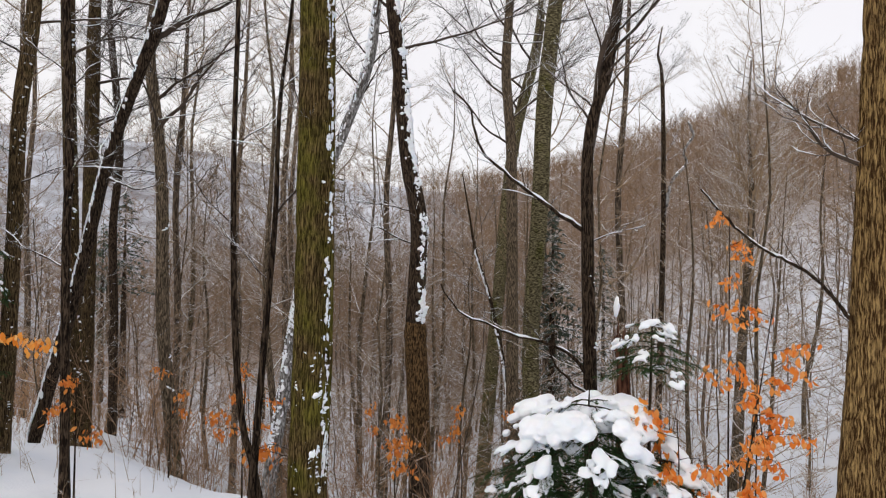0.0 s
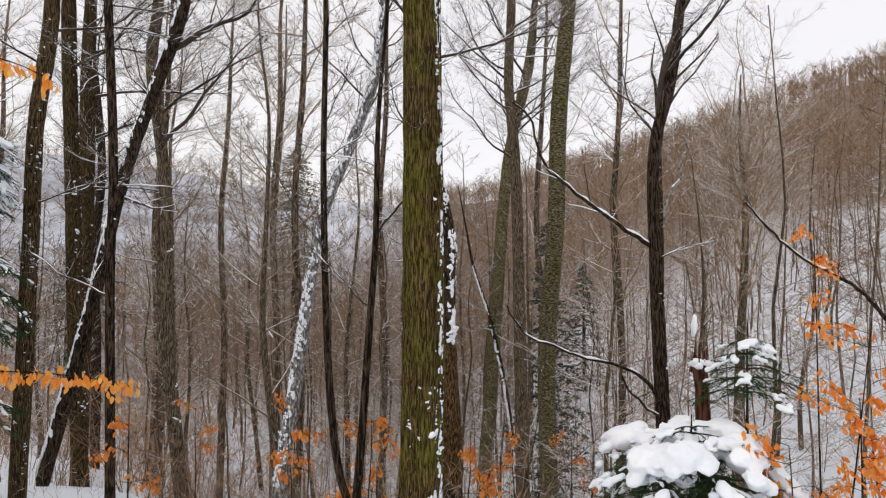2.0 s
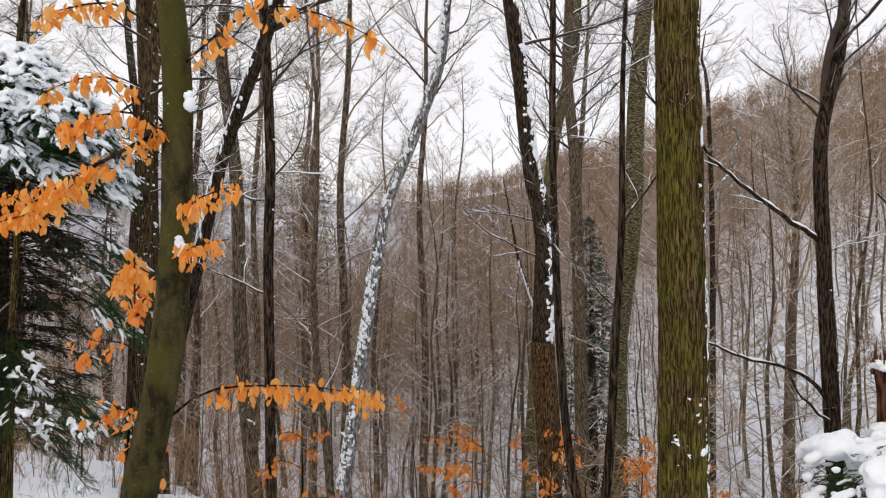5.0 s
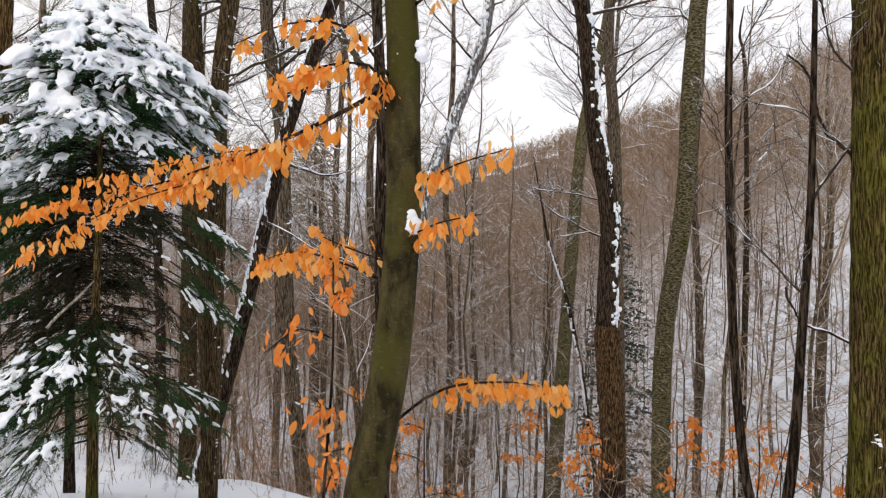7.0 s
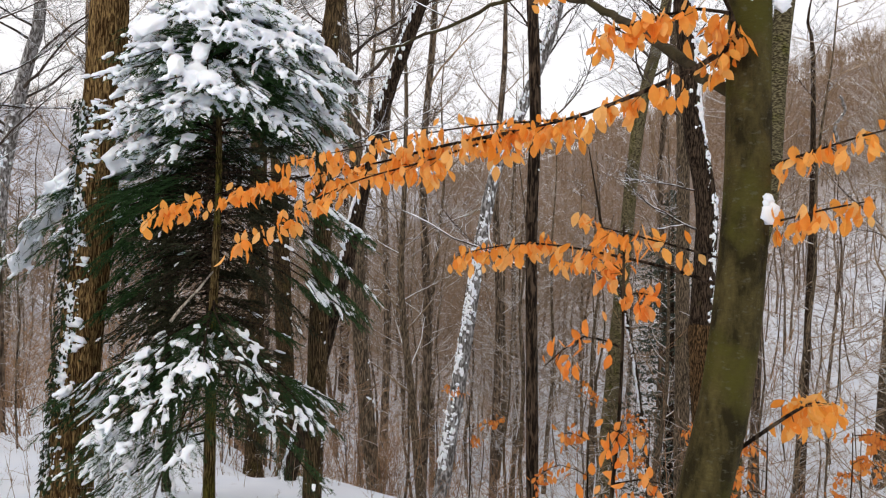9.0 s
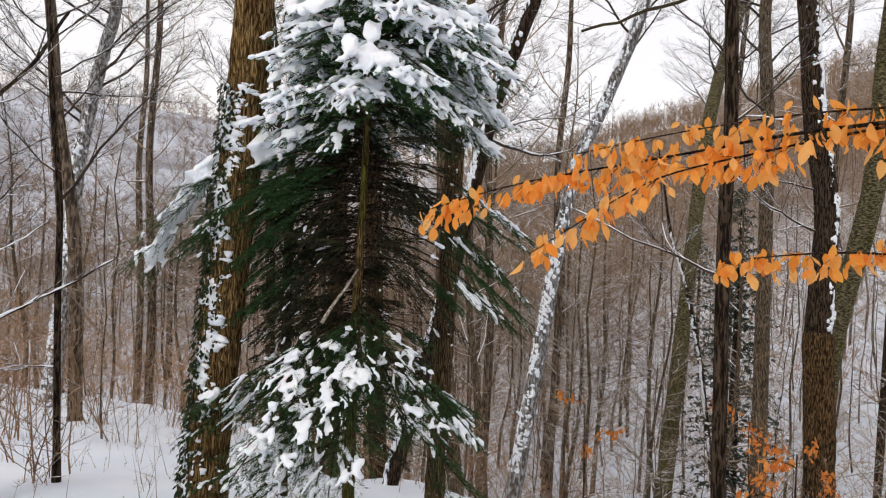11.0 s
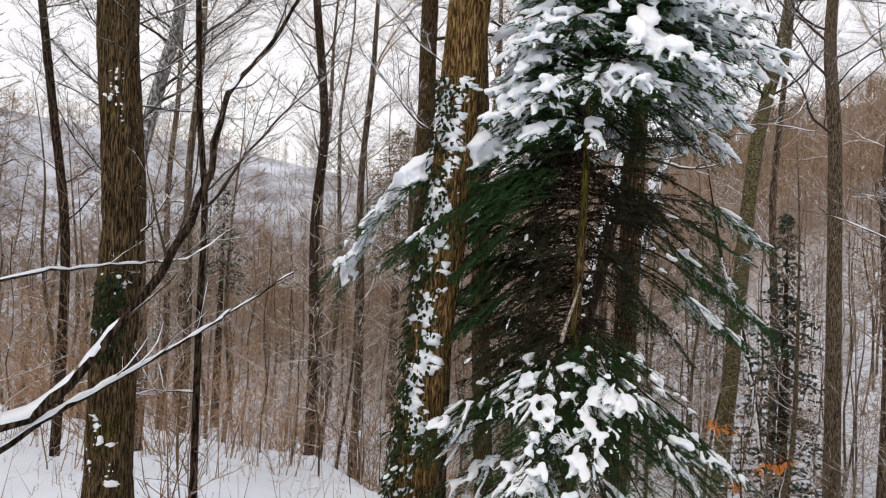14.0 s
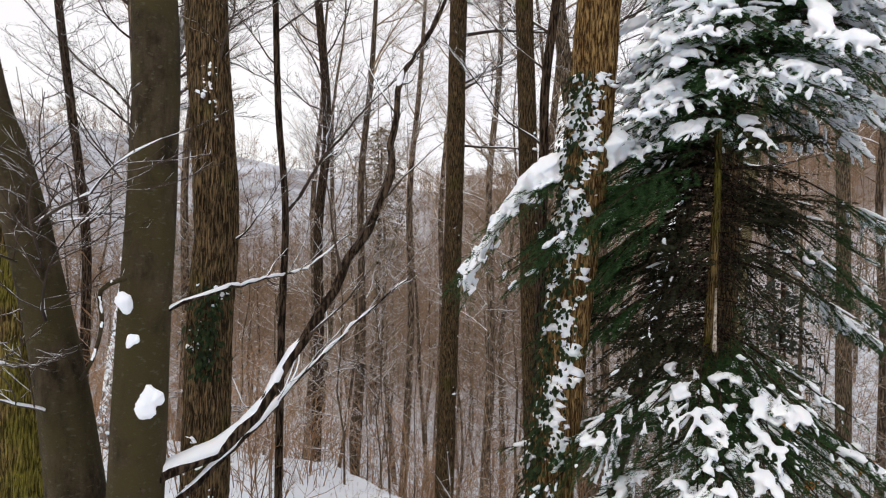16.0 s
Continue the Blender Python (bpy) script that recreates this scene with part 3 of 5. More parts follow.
near_tree("leaning_tree", "dark leaning trunk carrying a line of snow on its upper side", [(-7.32, 10.3, -2.38), (-6.46, 10.36, 0.88), (-6.05, 10.39, 2.75), (-5.83, 10.41, 3.6), (-5.44, 10.43, 4.73), (-5.09, 10.46, 5.87)],
          0.10, 0.088, bark_dark, 13, 10.0, 14, 0.15, 0.1, boughs=[(2.9, 95, 1.1, -0.25, 0.03), (3.0, 300, 2.4, 0.8, 0.035), (5.2, 70, 2.4, 0.9, 0.06)] + fan(6, 5.0, 9.5, 5, 2.4), snow_side=270, snow_count=240, snow_size=0.05, snow_z=(-2.0, 6.0), spread=0.5, crust=(-2.0, 6.5, 235, 0.7, 1.2))
near_tree("bare_tree", "dark straight trunk with flaky snow-flecked bark", [(-6.39, 8.81, -1.31), (-6.3, 8.82, 2.0), (-6.27, 8.82, 3.6), (-6.11, 8.83, 5.04)], 0.100, 0.090, bark_oak_dark, 14, 9.5, 40, 0.06, 0.12,
          boughs=[(2.6, 110, 1.4, 0.25, 0.014), (4.4, 250, 1.6, 0.4, 0.02)] + fan(7, 4.5, 9, 4, 2.0), snow_side=120, snow_count=330, snow_size=0.014, snow_z=(-1.0, 5.0), spread=0.8)
near_tree("bare_tree", "mossy straight trunk with rough bark on the snowy slope", [(-7.45, 12.11, -3.06), (-7.64, 12.1, -0.01), (-7.78, 12.09, 3.28), (-7.92, 12.08, 6.6)], 0.135, 0.12, bark_oak_dark, 15, 11, 32, 0.08, 0.1,
          boughs=fan(8, 4.5, 10, 6, 2.6), snow_side=100, snow_count=120, snow_size=0.03, snow_z=(-1, 6))
near_tree("young_tree", "slim dark upright stem with snow flecks", [(-4.24, 7.04, -0.39), (-4.28, 7.04, 1.66), (-4.27, 7.04, 2.77), (-4.36, 7.04, 4.47)], 0.049, 0.042, bark_dark, 16, 7.5, 10, 0.15, 0.05,
          boughs=[(1.45, 285, 1.2, 0.35, 0.014), (2.5, 95, 0.9, 0.7, 0.012), (3.6, 270, 1.0, 0.7, 0.012)] + fan(9, 4.0, 7, 4, 1.3), snow_side=90, snow_count=20, snow_size=0.02, snow_z=(-0.3, 4))
near_tree("bare_tree", "grey-brown bent trunk with bare ascending boughs", [(-6.3, 13.75, -3.62), (-6.69, 13.72, -0.18), (-6.83, 13.71, 3.52), (-7.14, 13.69, 6.01), (-7.04, 13.69, 7.26)], 0.145, 0.11, bark_mid, 17, 12, 14, 0.2, 0.08,
          boughs=[(4.4, 80, 3.2, 1.2, 0.05), (5.0, 70, 2.8, 1.0, 0.04)] + fan(10, 4.0, 11, 9, 3.0), snow_side=90, snow_count=60, snow_size=0.04, snow_z=(-2, 6))
near_tree("sapling", "thin forked dark sapling stem on the slope", [(-1.66, 5.8, -0.23), (-1.78, 5.82, 0.18), (-1.86, 5.82, 1.03), (-1.9, 5.82, 2.45), (-1.89, 5.82, 3.91)], 0.033, 0.021, bark_dark, 18, 5.6, 8, 0.12, 0.03, boughs=fan(11, 1.6, 5.2, 6, 0.8, 0.7, 0.007))
near_tree("sapling", "thin dark sapling stem with a high fork", [(-1.63, 5.72, -0.25), (-1.57, 5.66, 0.37), (-1.51, 5.66, 1.23), (-1.46, 5.66, 1.96), (-1.44, 5.66, 2.89)], 0.036, 0.018, bark_dark, 19, 5.0, 8, 0.12, 0.03,
          boughs=[(1.95, 60, 1.1, 1.6, 0.013), (1.4, 270, 0.7, 0.4, 0.008)] + fan(12, 2.2, 4.6, 4, 0.7, 0.7, 0.006))
near_tree("leaning_birch", "pale leaning crooked trunk crusted with snow", [(-5.18, 16.54, -3.62), (-4.78, 16.54, -0.9), (-4.44, 16.54, 1.55), (-4.09, 16.54, 3.35), (-3.53, 16.54, 4.74), (-2.82, 16.55, 6.71), (-2.6, 16.55, 8.56)], 0.178, 0.11, bark_birch, 20, 11.5, 12, 0.2, 0.06,
          boughs=[(6.9, 260, 2.2, 0.8), (5.5, 90, 2.0, 0.9)] + fan(13, 6, 11, 9, 2.6), snow_side=270, snow_count=160, snow_size=0.07, snow_z=(-3.5, 8), spread=0.8, crust=(-3.5, 8.5, 222, 1.2, 1.35))
near_tree("bare_tree", "tall dark forked trunk with snow-lined boughs", [(1.12, 19.21, -4.36), (1.08, 19.21, -0.16), (0.99, 19.21, 4.79), (0.81, 19.2, 7.32), (0.91, 19.21, 9.87)], 0.2, 0.13, bark_mid, 21, 15, 12, 0.3, 0.08, boughs=[(6.2, 60, 4.0, 1.3), (7.4, 290, 4.2, 0.8)] + fan(14, 5, 14, 14, 3.4))
near_tree("mossy_tree", "straight pale trunk with grey-green lichened bark", [(1.62, 17.3, -4.4), (1.45, 16.6, -0.5), (1.55, 15.6, 2.77), (1.62, 15.45, 5.21), (1.79, 15.45, 7.05)], 0.22, 0.185, bark_light, 22, 14, 28, 0.1, 0.05, boughs=[(2.9, 100, 0.5, 0.1, 0.03)] + fan(15, 6.0, 13, 10, 3.0))
near_tree("maple_tree", "dark forked trunk with long snow-topped boughs behind the snowy bush", [(1.63, 8.47, 0.29), (1.59, 8.46, 1.7), (1.59, 8.46, 3.12), (1.81, 8.48, 3.99), (1.95, 8.49, 4.92)], 0.085, 0.06, bark_dark, 23, 7.5, 20, 0.1, 0.07,
          boughs=[(3.05, 10, 2.2, 3.2, 0.075), (3.3, 285, 1.3, 1.6, 0.02), (4.2, 70, 2.2, 1.2, 0.03), (4.5, 60, 2.0, 0.9, 0.022), (1.85, 90, 0.7, 0.2, 0.012)] + fan(16, 4.6, 7.2, 4, 1.5), snow_side=95, snow_count=30, snow_size=0.025, snow_z=(0.4, 3))
near_tree("tan_tree", "thick trunk with pale tan furrowed bark beside the path", [(2.85, 4.85, 0.05), (2.92, 4.86, 1.1), (2.96, 4.86, 2.24), (2.99, 4.86, 3.38)], 0.148, 0.12, bark_tan, 24, 8.0, 64, 0.04, 0.12, boughs=[(2.25, 275, 0.9, 0.3, 0.02), (2.35, 290, 1.1, 0.9, 0.014)])
near_tree("many_stemmed_tree", "dark trunk fanning into many upright slender boughs", [(9.27, 23.68, -5.04), (9.45, 23.69, -1.03), (9.74, 23.71, 3.02), (9.73, 23.71, 5.05)], 0.2, 0.1, bark_mid, 25, 9.0, 10, 0.4, 0.06, boughs=fan(17, 0.0, 5.5, 26, 5.2, 3.6, 0.042), twig=twig_mid)
near_tree("ivy_tree", "tan furrowed trunk with one side crusted in snowy ivy", [(-8.1, 7.38, -0.06), (-8.01, 7.39, 1.01), (-7.9, 7.39, 2.17), (-7.82, 7.39, 3.34)], 0.158, 0.145, bark_tan, 26, 8.0, 72, 0.035, 0.12, snow_side=208, snow_count=1500, snow_size=0.034, snow_z=(-1.0, 2.8), spread=0.5, boughs=[(4.8, 200, 1.6, 0.6)])
near_tree("oak_tree", "dark brown oak trunk with rough bark and ivy flecked by snow", [(-10.59, 7.79, -0.3), (-10.6, 7.79, 0.88), (-10.57, 7.79, 1.73), (-10.64, 7.79, 2.59), (-10.71, 7.79, 3.45)], 0.168, 0.148, bark_oak_dark, 27, 8.5, 72, 0.035, 0.13,
          boughs=[(1.55, 85, 0.8, 0.9, 0.012), (2.7, 100, 1.2, 1.2, 0.014)], snow_side=165, snow_count=60, snow_size=0.022, snow_z=(2.5, 3.1), spread=0.25, more_snow=[(165, 70, 0.02, 0.75, 1.3, 0.25), (200, 60, 0.03, -0.4, 0.2, 0.5)])
BEECH_TWO = near_tree("beech_tree", "smooth olive-grey beech trunk with snow in its forks", [(-10.0, 5.57, 0.54), (-9.99, 5.57, 1.17), (-9.98, 5.57, 1.85), (-10.0, 5.57, 2.53)], 0.103, 0.086, bark_beech, 28, 5.5, 36, 0.05, 0.0)
near_tree("beech_tree", "leaning smooth dark beech trunk close to the path", [(-10.33, 5.74, 0.47), (-10.44, 5.74, 1.02), (-10.57, 5.73, 1.54), (-10.68, 5.73, 1.9), (-10.81, 5.73, 2.28)], 0.112, 0.072, bark_beech, 29, 5.0, 32, 0.06, 0.0, boughs=fan(18, 0.8, 1.7, 6, 0.9, 0.3, 0.008, (120, 240)))
near_tree("sapling", "slim dark sapling with snow in its fork", [(-10.25, 8.58, -0.58), (-10.27, 8.58, 0.8), (-10.27, 8.58, 1.91), (-10.36, 8.58, 2.78), (-10.42, 8.58, 3.79)], 0.035, 0.026, bark_dark, 30, 6.0, 10, 0.12, 0.03,
          boughs=[(1.9, 70, 2.0, 1.1, 0.02), (0.2, 280, 0.9, 0.1, 0.01), (3.2, 250, 1.0, 0.8, 0.01), (3.5, 95, 1.2, 0.9, 0.01)] + fan(19, 2.5, 5.6, 4, 0.9, 0.7, 0.008))
near_tree("birch_tree", "pale leaning birch trunk patched with snow", [(-16.25, 16.44, -3.61), (-15.94, 16.47, -0.65), (-15.74, 16.5, 1.22), (-15.6, 16.51, 3.07), (-15.1, 16.57, 5.58), (-14.81, 16.6, 6.77)], 0.22, 0.13, bark_birch, 31, 11, 12, 0.2, 0.05, boughs=fan(20, 3.5, 10, 13, 3.0), snow_side=265, snow_count=160, snow_size=0.08, snow_z=(-3.2, 3.5), spread=0.6, crust=(-3.2, 5.0, 218, 1.1, 1.3))
near_tree("bare_tree", "brown trunk standing in the snow with bare boughs", [(-14.21, 14.57, -2.15), (-14.3, 14.56, 1.5), (-14.65, 14.52, 3.75), (-14.84, 14.49, 5.98)], 0.136, 0.10, bark_far, 32, 10, 12, 0.2, 0.06, boughs=fan(21, 2.5, 9, 13, 2.6))
near_tree("mossy_tree", "straight yellow-brown trunk rising from the snow", [(-8.86, 14.29, -2.65), (-8.84, 14.29, 0.15), (-8.82, 14.29, 3.18), (-8.84, 14.29, 6.23)], 0.165, 0.15, bark_oak_dark, 33, 11, 28, 0.1, 0.08, boughs=[(3.6, 85, 2.0, -0.1, 0.03)] + fan(22, 4.0, 10, 11, 2.6), snow_side=90, snow_count=60, snow_size=0.03, snow_z=(-2, 5))
near_tree("bare_tree", "dark crooked trunk with bare boughs", [(-12.75, 21.73, -4.88), (-12.76, 21.73, -0.96), (-12.88, 21.72, 2.47), (-12.72, 21.74, 5.6), (-13.12, 21.71, 9.43)], 0.155, 0.12, bark_dark, 34, 13, 10, 0.3, 0.05, boughs=fan(23, 3, 12, 14, 3.0))
near_tree("bare_tree", "tall leaning grey-brown trunk on the valley side", [(0.27, 24.34, -5.86), (0.67, 24.37, -0.61), (1.22, 24.41, 5.8), (2.06, 24.47, 9.64)], 0.27, 0.2, bark_light, 36, 15, 10, 0.4, 0.05, boughs=fan(25, 6, 14, 12, 3.4))
near_tree("young_tree", "slim brown trunk with thin bare boughs", [(-14.44, 12.64, -1.98), (-14.41, 12.64, 0.02), (-14.47, 12.64, 1.84), (-14.75, 12.62, 3.68), (-15.04, 12.6, 5.52)], 0.08, 0.06, bark_dark, 37, 8, 10, 0.2, 0.05, boughs=[(1.9, 80, 1.3, 0.9, 0.02)] + fan(26, 2.0, 7.5, 8, 1.6))
near_tree("young_tree", "slim dark stem behind the ivy-covered trunk", [(-7.98, 8.87, 0.4), (-7.98, 8.87, 2.41), (-7.98, 8.87, 3.17), (-7.9, 8.87, 3.96)], 0.05, 0.042, bark_dark, 38, 7, 10, 0.15, 0.05, boughs=[(2.6, 280, 1.2, 0.5, 0.014), (3.3, 270, 1.4, 0.8, 0.012)])
for k, (tx, ty) in enumerate(((-7.6, 24.5), (-3.6, 25.0), (-6.0, 21.5), (2.6, 26.0), (5.2, 24.0), (-10.5, 27.0), (-9.4, 31.0), (-12.0, 24.6), (-17.2, 22.5), (-20.5, 27.5), (-15.0, 30.5))):
    near_tree("bare_tree", "tall grey-brown tree with a dense crown of fine bare twigs", [(tx, ty, -6.0), (tx + 0.1, ty, -1.0), (tx - 0.1, ty, 4.0), (tx + 0.15, ty, 8.0)], 0.15, 0.1, bark_far, 440 + k, 15.0, 9, 0.5, 0.0, boughs=fan(450 + k, -1.0, 14.0, 17, 3.4, 0.9, 0.035), twig=twig_mid)
BEECH = near_tree("beech_tree", "slim smooth olive-brown beech trunk with dry orange leaves", [(-4.05, 4.22, 0.69), (-3.95, 4.22, 1.21), (-3.9, 4.22, 1.76), (-3.9, 4.22, 2.21), (-3.91, 4.22, 2.65)], 0.080, 0.063, bark_beech_olive, 39, 5.5, 32, 0.05, 0.0)


# ---- the forest beyond: a few grown forms, each tree a copy ----
def forest_tree(label, seed, height, r, first, boughs, spread, rise, twigs, bark=None, twig=None, kids=5, least=0.0055):
    rng = random.Random(seed)
    at = root("forest_tree", (0, 0, 0), label, "tree", "bare trees of the valley forest")
    line = [V(0, 0, -0.4)]
    for k in range(1, 7):
        line.append(V(line[-1].x + rng.uniform(-0.02, 0.02) * height, line[-1].y + rng.uniform(-0.02, 0.02) * height, height * k / 6))
    rings = ring_line(line, 0.8)
    g = Geo()
    g.tube(rings, [max(r * (1 - 0.9 * max(p.z, 0) / height), 0.012) for p in rings], 7, False)
    part("trunk", g, bark or bark_far, at)
    crown = Geo()
    for k in range(boughs):
        z = height * (first + (0.97 - first) * (k + rng.random()) / boughs)
        a = rng.uniform(0, 2 * math.pi)
        length = spread * (1.1 - 0.75 * (z / height)) * rng.uniform(0.7, 1.25)
        grow(crown, crown, None, along(line, z), V(math.sin(a), math.cos(a), rise * rng.uniform(0.5, 1.5)), length, max(0.014, r * 0.3 * (1.15 - z / height)), 0, rng, 0.07, kids, 0.2, twigs, light=True, least=least)
    part("crown", crown, twig or twig_far, at, "brown haze of bare twigs", kind="stuff")
    return at


forms = [
    forest_tree("tall bare tree with a brown twiggy crown on the snowy slope", 101, 17.0, 0.13, 0.14, 30, 3.4, 0.35, 11, kids=6, least=0.0055, twig=twig_mid, bark=bark_mid),
    forest_tree("tall bare tree with steep ascending boughs on the snowy slope", 102, 16.0, 0.11, 0.16, 28, 3.4, 0.9, 11, kids=6, least=0.0055, twig=twig_mid, bark=bark_mid),
    forest_tree("bare straight tree with a narrow brown crown on the snowy slope", 103, 14.5, 0.095, 0.12, 28, 2.7, 0.4, 11, kids=6, least=0.0055, twig=twig_mid, bark=bark_mid),
    forest_tree("slender bare tree with thin twigs on the snowy slope", 104, 12.0, 0.06, 0.1, 24, 2.2, 0.4, 10, kids=5, least=0.005, twig=twig_mid, bark=bark_mid),
    forest_tree("young bare tree with a dense twiggy crown on the snowy slope", 105, 8.0, 0.04, 0.08, 20, 1.9, 0.5, 9, kids=5, least=0.0045, twig=twig_mid, bark=bark_mid),
    forest_tree("bushy young tree, leafless, growing from the snow", 106, 5.0, 0.022, 0.06, 14, 1.4, 0.6, 9, kids=5, least=0.004, twig=twig_mid, bark=bark_mid),
    forest_tree("bare tree with a brown twiggy crown across the valley", 107, 15.0, 0.12, 0.14, 26, 3.9, 0.5, 9, kids=6, least=0.0095),
    forest_tree("straight bare tree with a narrow crown across the valley", 108, 13.5, 0.09, 0.15, 24, 3.0, 0.5, 9, kids=6, least=0.0095),
]
distant = [
    forest_tree("distant form", 111, 13.0, 0.10, 0.2, 18, 3.8, 0.7, 6, kids=3, least=0.017),
    forest_tree("distant form", 112, 10.0, 0.08, 0.15, 18, 3.0, 0.9, 6, kids=3, least=0.017),
]
TAKEN = [(-1.1, 5.6), (-0.95, 12.3), (-6.5, 10.3), (-6.3, 8.8), (-7.6, 12.1), (-4.3, 7.0), (-6.6, 13.7), (-4.8, 16.5), (1.1, 19.2), (1.1, 15.5), (1.6, 8.5), (9.4, 23.7), (-8, 7.4), (-10.6, 7.8), (-16, 16.5), (-14.3, 14.6), (-8.9, 14.3),
         (-12.8, 21.7), (-4.1, 10.4), (0.5, 24.3), (-14.4, 12.6), (-6.95, 7.5)]


def gather(forms_of, places, name, label, category):
    """Many far plants as one joined mesh for each part of their forms; the forms themselves are then taken away."""
    store = {}
    for kind, m in places:
        for ob in forms_of[kind].children_recursive:
            v = np.empty(len(ob.data.vertices) * 3, dtype=np.float32)
            ob.data.vertices.foreach_get("co", v)
            r, t = np.array(m.to_3x3()), np.array(m.translation)
            mat = ob.data.materials[0]
            vs, fs, n = store.setdefault(mat.name, ([], [], [0]))
            vs.append(v.reshape(-1, 3) @ r.T + t)
            fs += [tuple(i + n[0] for i in p.vertices) for p in ob.data.polygons]
            n[0] += len(ob.data.vertices)
    for mat, (vs, fs, _) in store.items():
        me = bpy.data.meshes.new(name)
        me.from_pydata(np.concatenate(vs).tolist(), [], fs)
        me.materials.append(bpy.data.materials[mat])
        me.polygons.foreach_set("use_smooth", [True] * len(me.polygons))
        tagged(new(name, me), label, category, kind="stuff")


def clear_form(ob):
    for o in (*ob.children_recursive, ob):
        bpy.data.objects.remove(o)


def plant_forest():
    rng = random.Random(77)
    used, made, far = [V(x, y, 0) for x, y in TAKEN], set(), []
    for count, near, farther, gap, kinds, c0, c1 in ((50, 15.5, 30, 1.9, (0, 1, 2, 3, 3), -54, 44), (95, 26, 58, 2.0, (6, 7, 7, 3), -54, 44), (84, 22, 60, 1.6, (3, 3, 4), 12, 46), (12, 15, 34, 1.8, (0, 1, 3, 3), -54, -4), (22, 26, 60, 1.8, (6, 7), 0, 24), (34, 22, 52, 1.6, (3, 3, 7), 20, 46), (16, 17, 42, 1.6, (0, 1, 2, 3), -14, 15), (70, 12.5, 36, 1.4, (4, 4, 5, 5), -54, 46), (200, 50, 125, 2.2, None, -54, 46)):
        done = tries = 0
        while done < count and tries < 6000:
            tries += 1
            a, d = radians(rng.uniform(c0, c1)), math.sqrt(rng.uniform(near ** 2, farther ** 2))
            x, y = -4 + d * math.sin(a), 3 + d * math.cos(a)
            p = V(x, y, 0)
            if any((p - q).length < gap for q in used):
                continue
            if kinds and a < -0.2 and d < 32 and kinds[0] < 4 and math.sin(7.3 * x + 3.1 * y) > 0.0:
                used.append(p)
                done += 1
                continue
            used.append(p)
            done += 1
            size = rng.uniform(0.85, 1.3)
            if x > 6 and d > 20:
                size *= 0.65
            m = pose(x, y, ground_z(x, y), rng.uniform(-4, 4), rng.uniform(-4, 4), rng.uniform(0, 360)) @ Matrix.Scale(size, 4)
            if kinds is None:
                far.append((rng.randrange(2), m))
                continue
            kind = rng.choice(kinds)
            if kind in made:
                copy_thing(forms[kind], m)
            else:
                made.add(kind)
                forms[kind].matrix_basis = m
    gather(distant, far, "far_forest", "bare brown forest on the far side of the valley", "forest")
    for ob in distant:
        clear_form(ob)


plant_forest()


def far_woods():
    """The wooded hills all round the valley: thousands of small bare crowns."""
    rng = random.Random(5)
    g = Geo()
    for _ in range(8500):
        a = radians(rng.uniform(-65, 58))
        d = math.sqrt(rng.uniform(95 ** 2, 330 ** 2))
        x, y = -4 + d * math.sin(a), 3 + d * math.cos(a)
        if (-x - 0.42 * y - 2 > rng.uniform(0, 25) or (d > rng.uniform(150, 215) and -x - 0.05 * y > rng.uniform(-5, 25))) and rng.random() < 0.8:
            continue
        p = V(x, y, ground_z(x, y) - 0.3)
        h = rng.uniform(7, 14)
        g.spike(p, p + V(rng.uniform(-0.6, 0.6), 0, h), 0.06)
        for _ in range(13):
            q = p + V(0, 0, h * rng.uniform(0.25, 0.85))
            b, out = rng.uniform(0, 6.28), rng.uniform(1.2, 2.8)
            g.spike(q, q + V(math.sin(b) * out, math.cos(b) * out, rng.uniform(0.4, 3.2)), rng.uniform(0.05, 0.1))
    m = g.mesh("far_woods", twig_far, False)
    tagged(new("far_woods", m), "brown leafless woods on the far valley hillsides", "woods", kind="stuff")


far_woods()


# ---- spruces ----
def needle_twig(green, p, q, rng, dense=1.0, broad=0.0034):
    """A short shoot thick with needles, from p to q."""
    d = q - p
    length = d.length
    d = d / length
    side = d.cross(V(0, 0, 1))
    side = side.normalized() if side.length > 0.05 else V(1, 0, 0)
    up = side.cross(d)
    for i in range(max(int(length / 0.0075 * dense), 4)):
        s = i * length / max(int(length / 0.0075 * dense), 4)
        at = p + d * s
        a = rng.uniform(-0.6, math.pi + 0.6)
        out = (side * math.cos(a) + up * (0.55 * math.sin(a)) + d * 0.75).normalized()
        w = d.cross(out) * broad
        n = len(green.v)
        green.v += [at + w, at - w, at + out * rng.uniform(0.022, 0.036)]
        green.f.append((n, n + 1, n + 2))


def lay(snow, p, q, w, rng):
    """A finger of snow lying on a shoot from p to q."""
    d = q - p
    if d.length < 0.02:
        return
    side = d.cross(V(0, 0, 1))
    side = side.normalized() if side.length > 1e-4 else V(1, 0, 0)
    up = side.cross(d).normalized()
    snow.blob(p.lerp(q, 0.5) + up * (0.6 * w), d * rng.uniform(0.45, 0.58), side * w, up * (w * rng.uniform(0.55, 0.8)), rng, 0.28, 4, 6)


def paw(snow, p, ahead, size, rng):
    """A soft pad of snow on a frond."""
    side = ahead.cross(V(0, 0, 1)).normalized()
    up = side.cross(ahead).normalized()
    for k in range(5):
        at = p + ahead * (size * rng.uniform(-0.8, 0.7)) + side * (size * rng.uniform(-0.6, 0.6)) + up * (size * rng.uniform(0.1, 0.25))
        snow.blob(at, ahead * (size * rng.uniform(0.3, 0.6)), side * (size * rng.uniform(0.25, 0.5)), up * (size * rng.uniform(0.18, 0.32)), rng, 0.35, 6, 9)


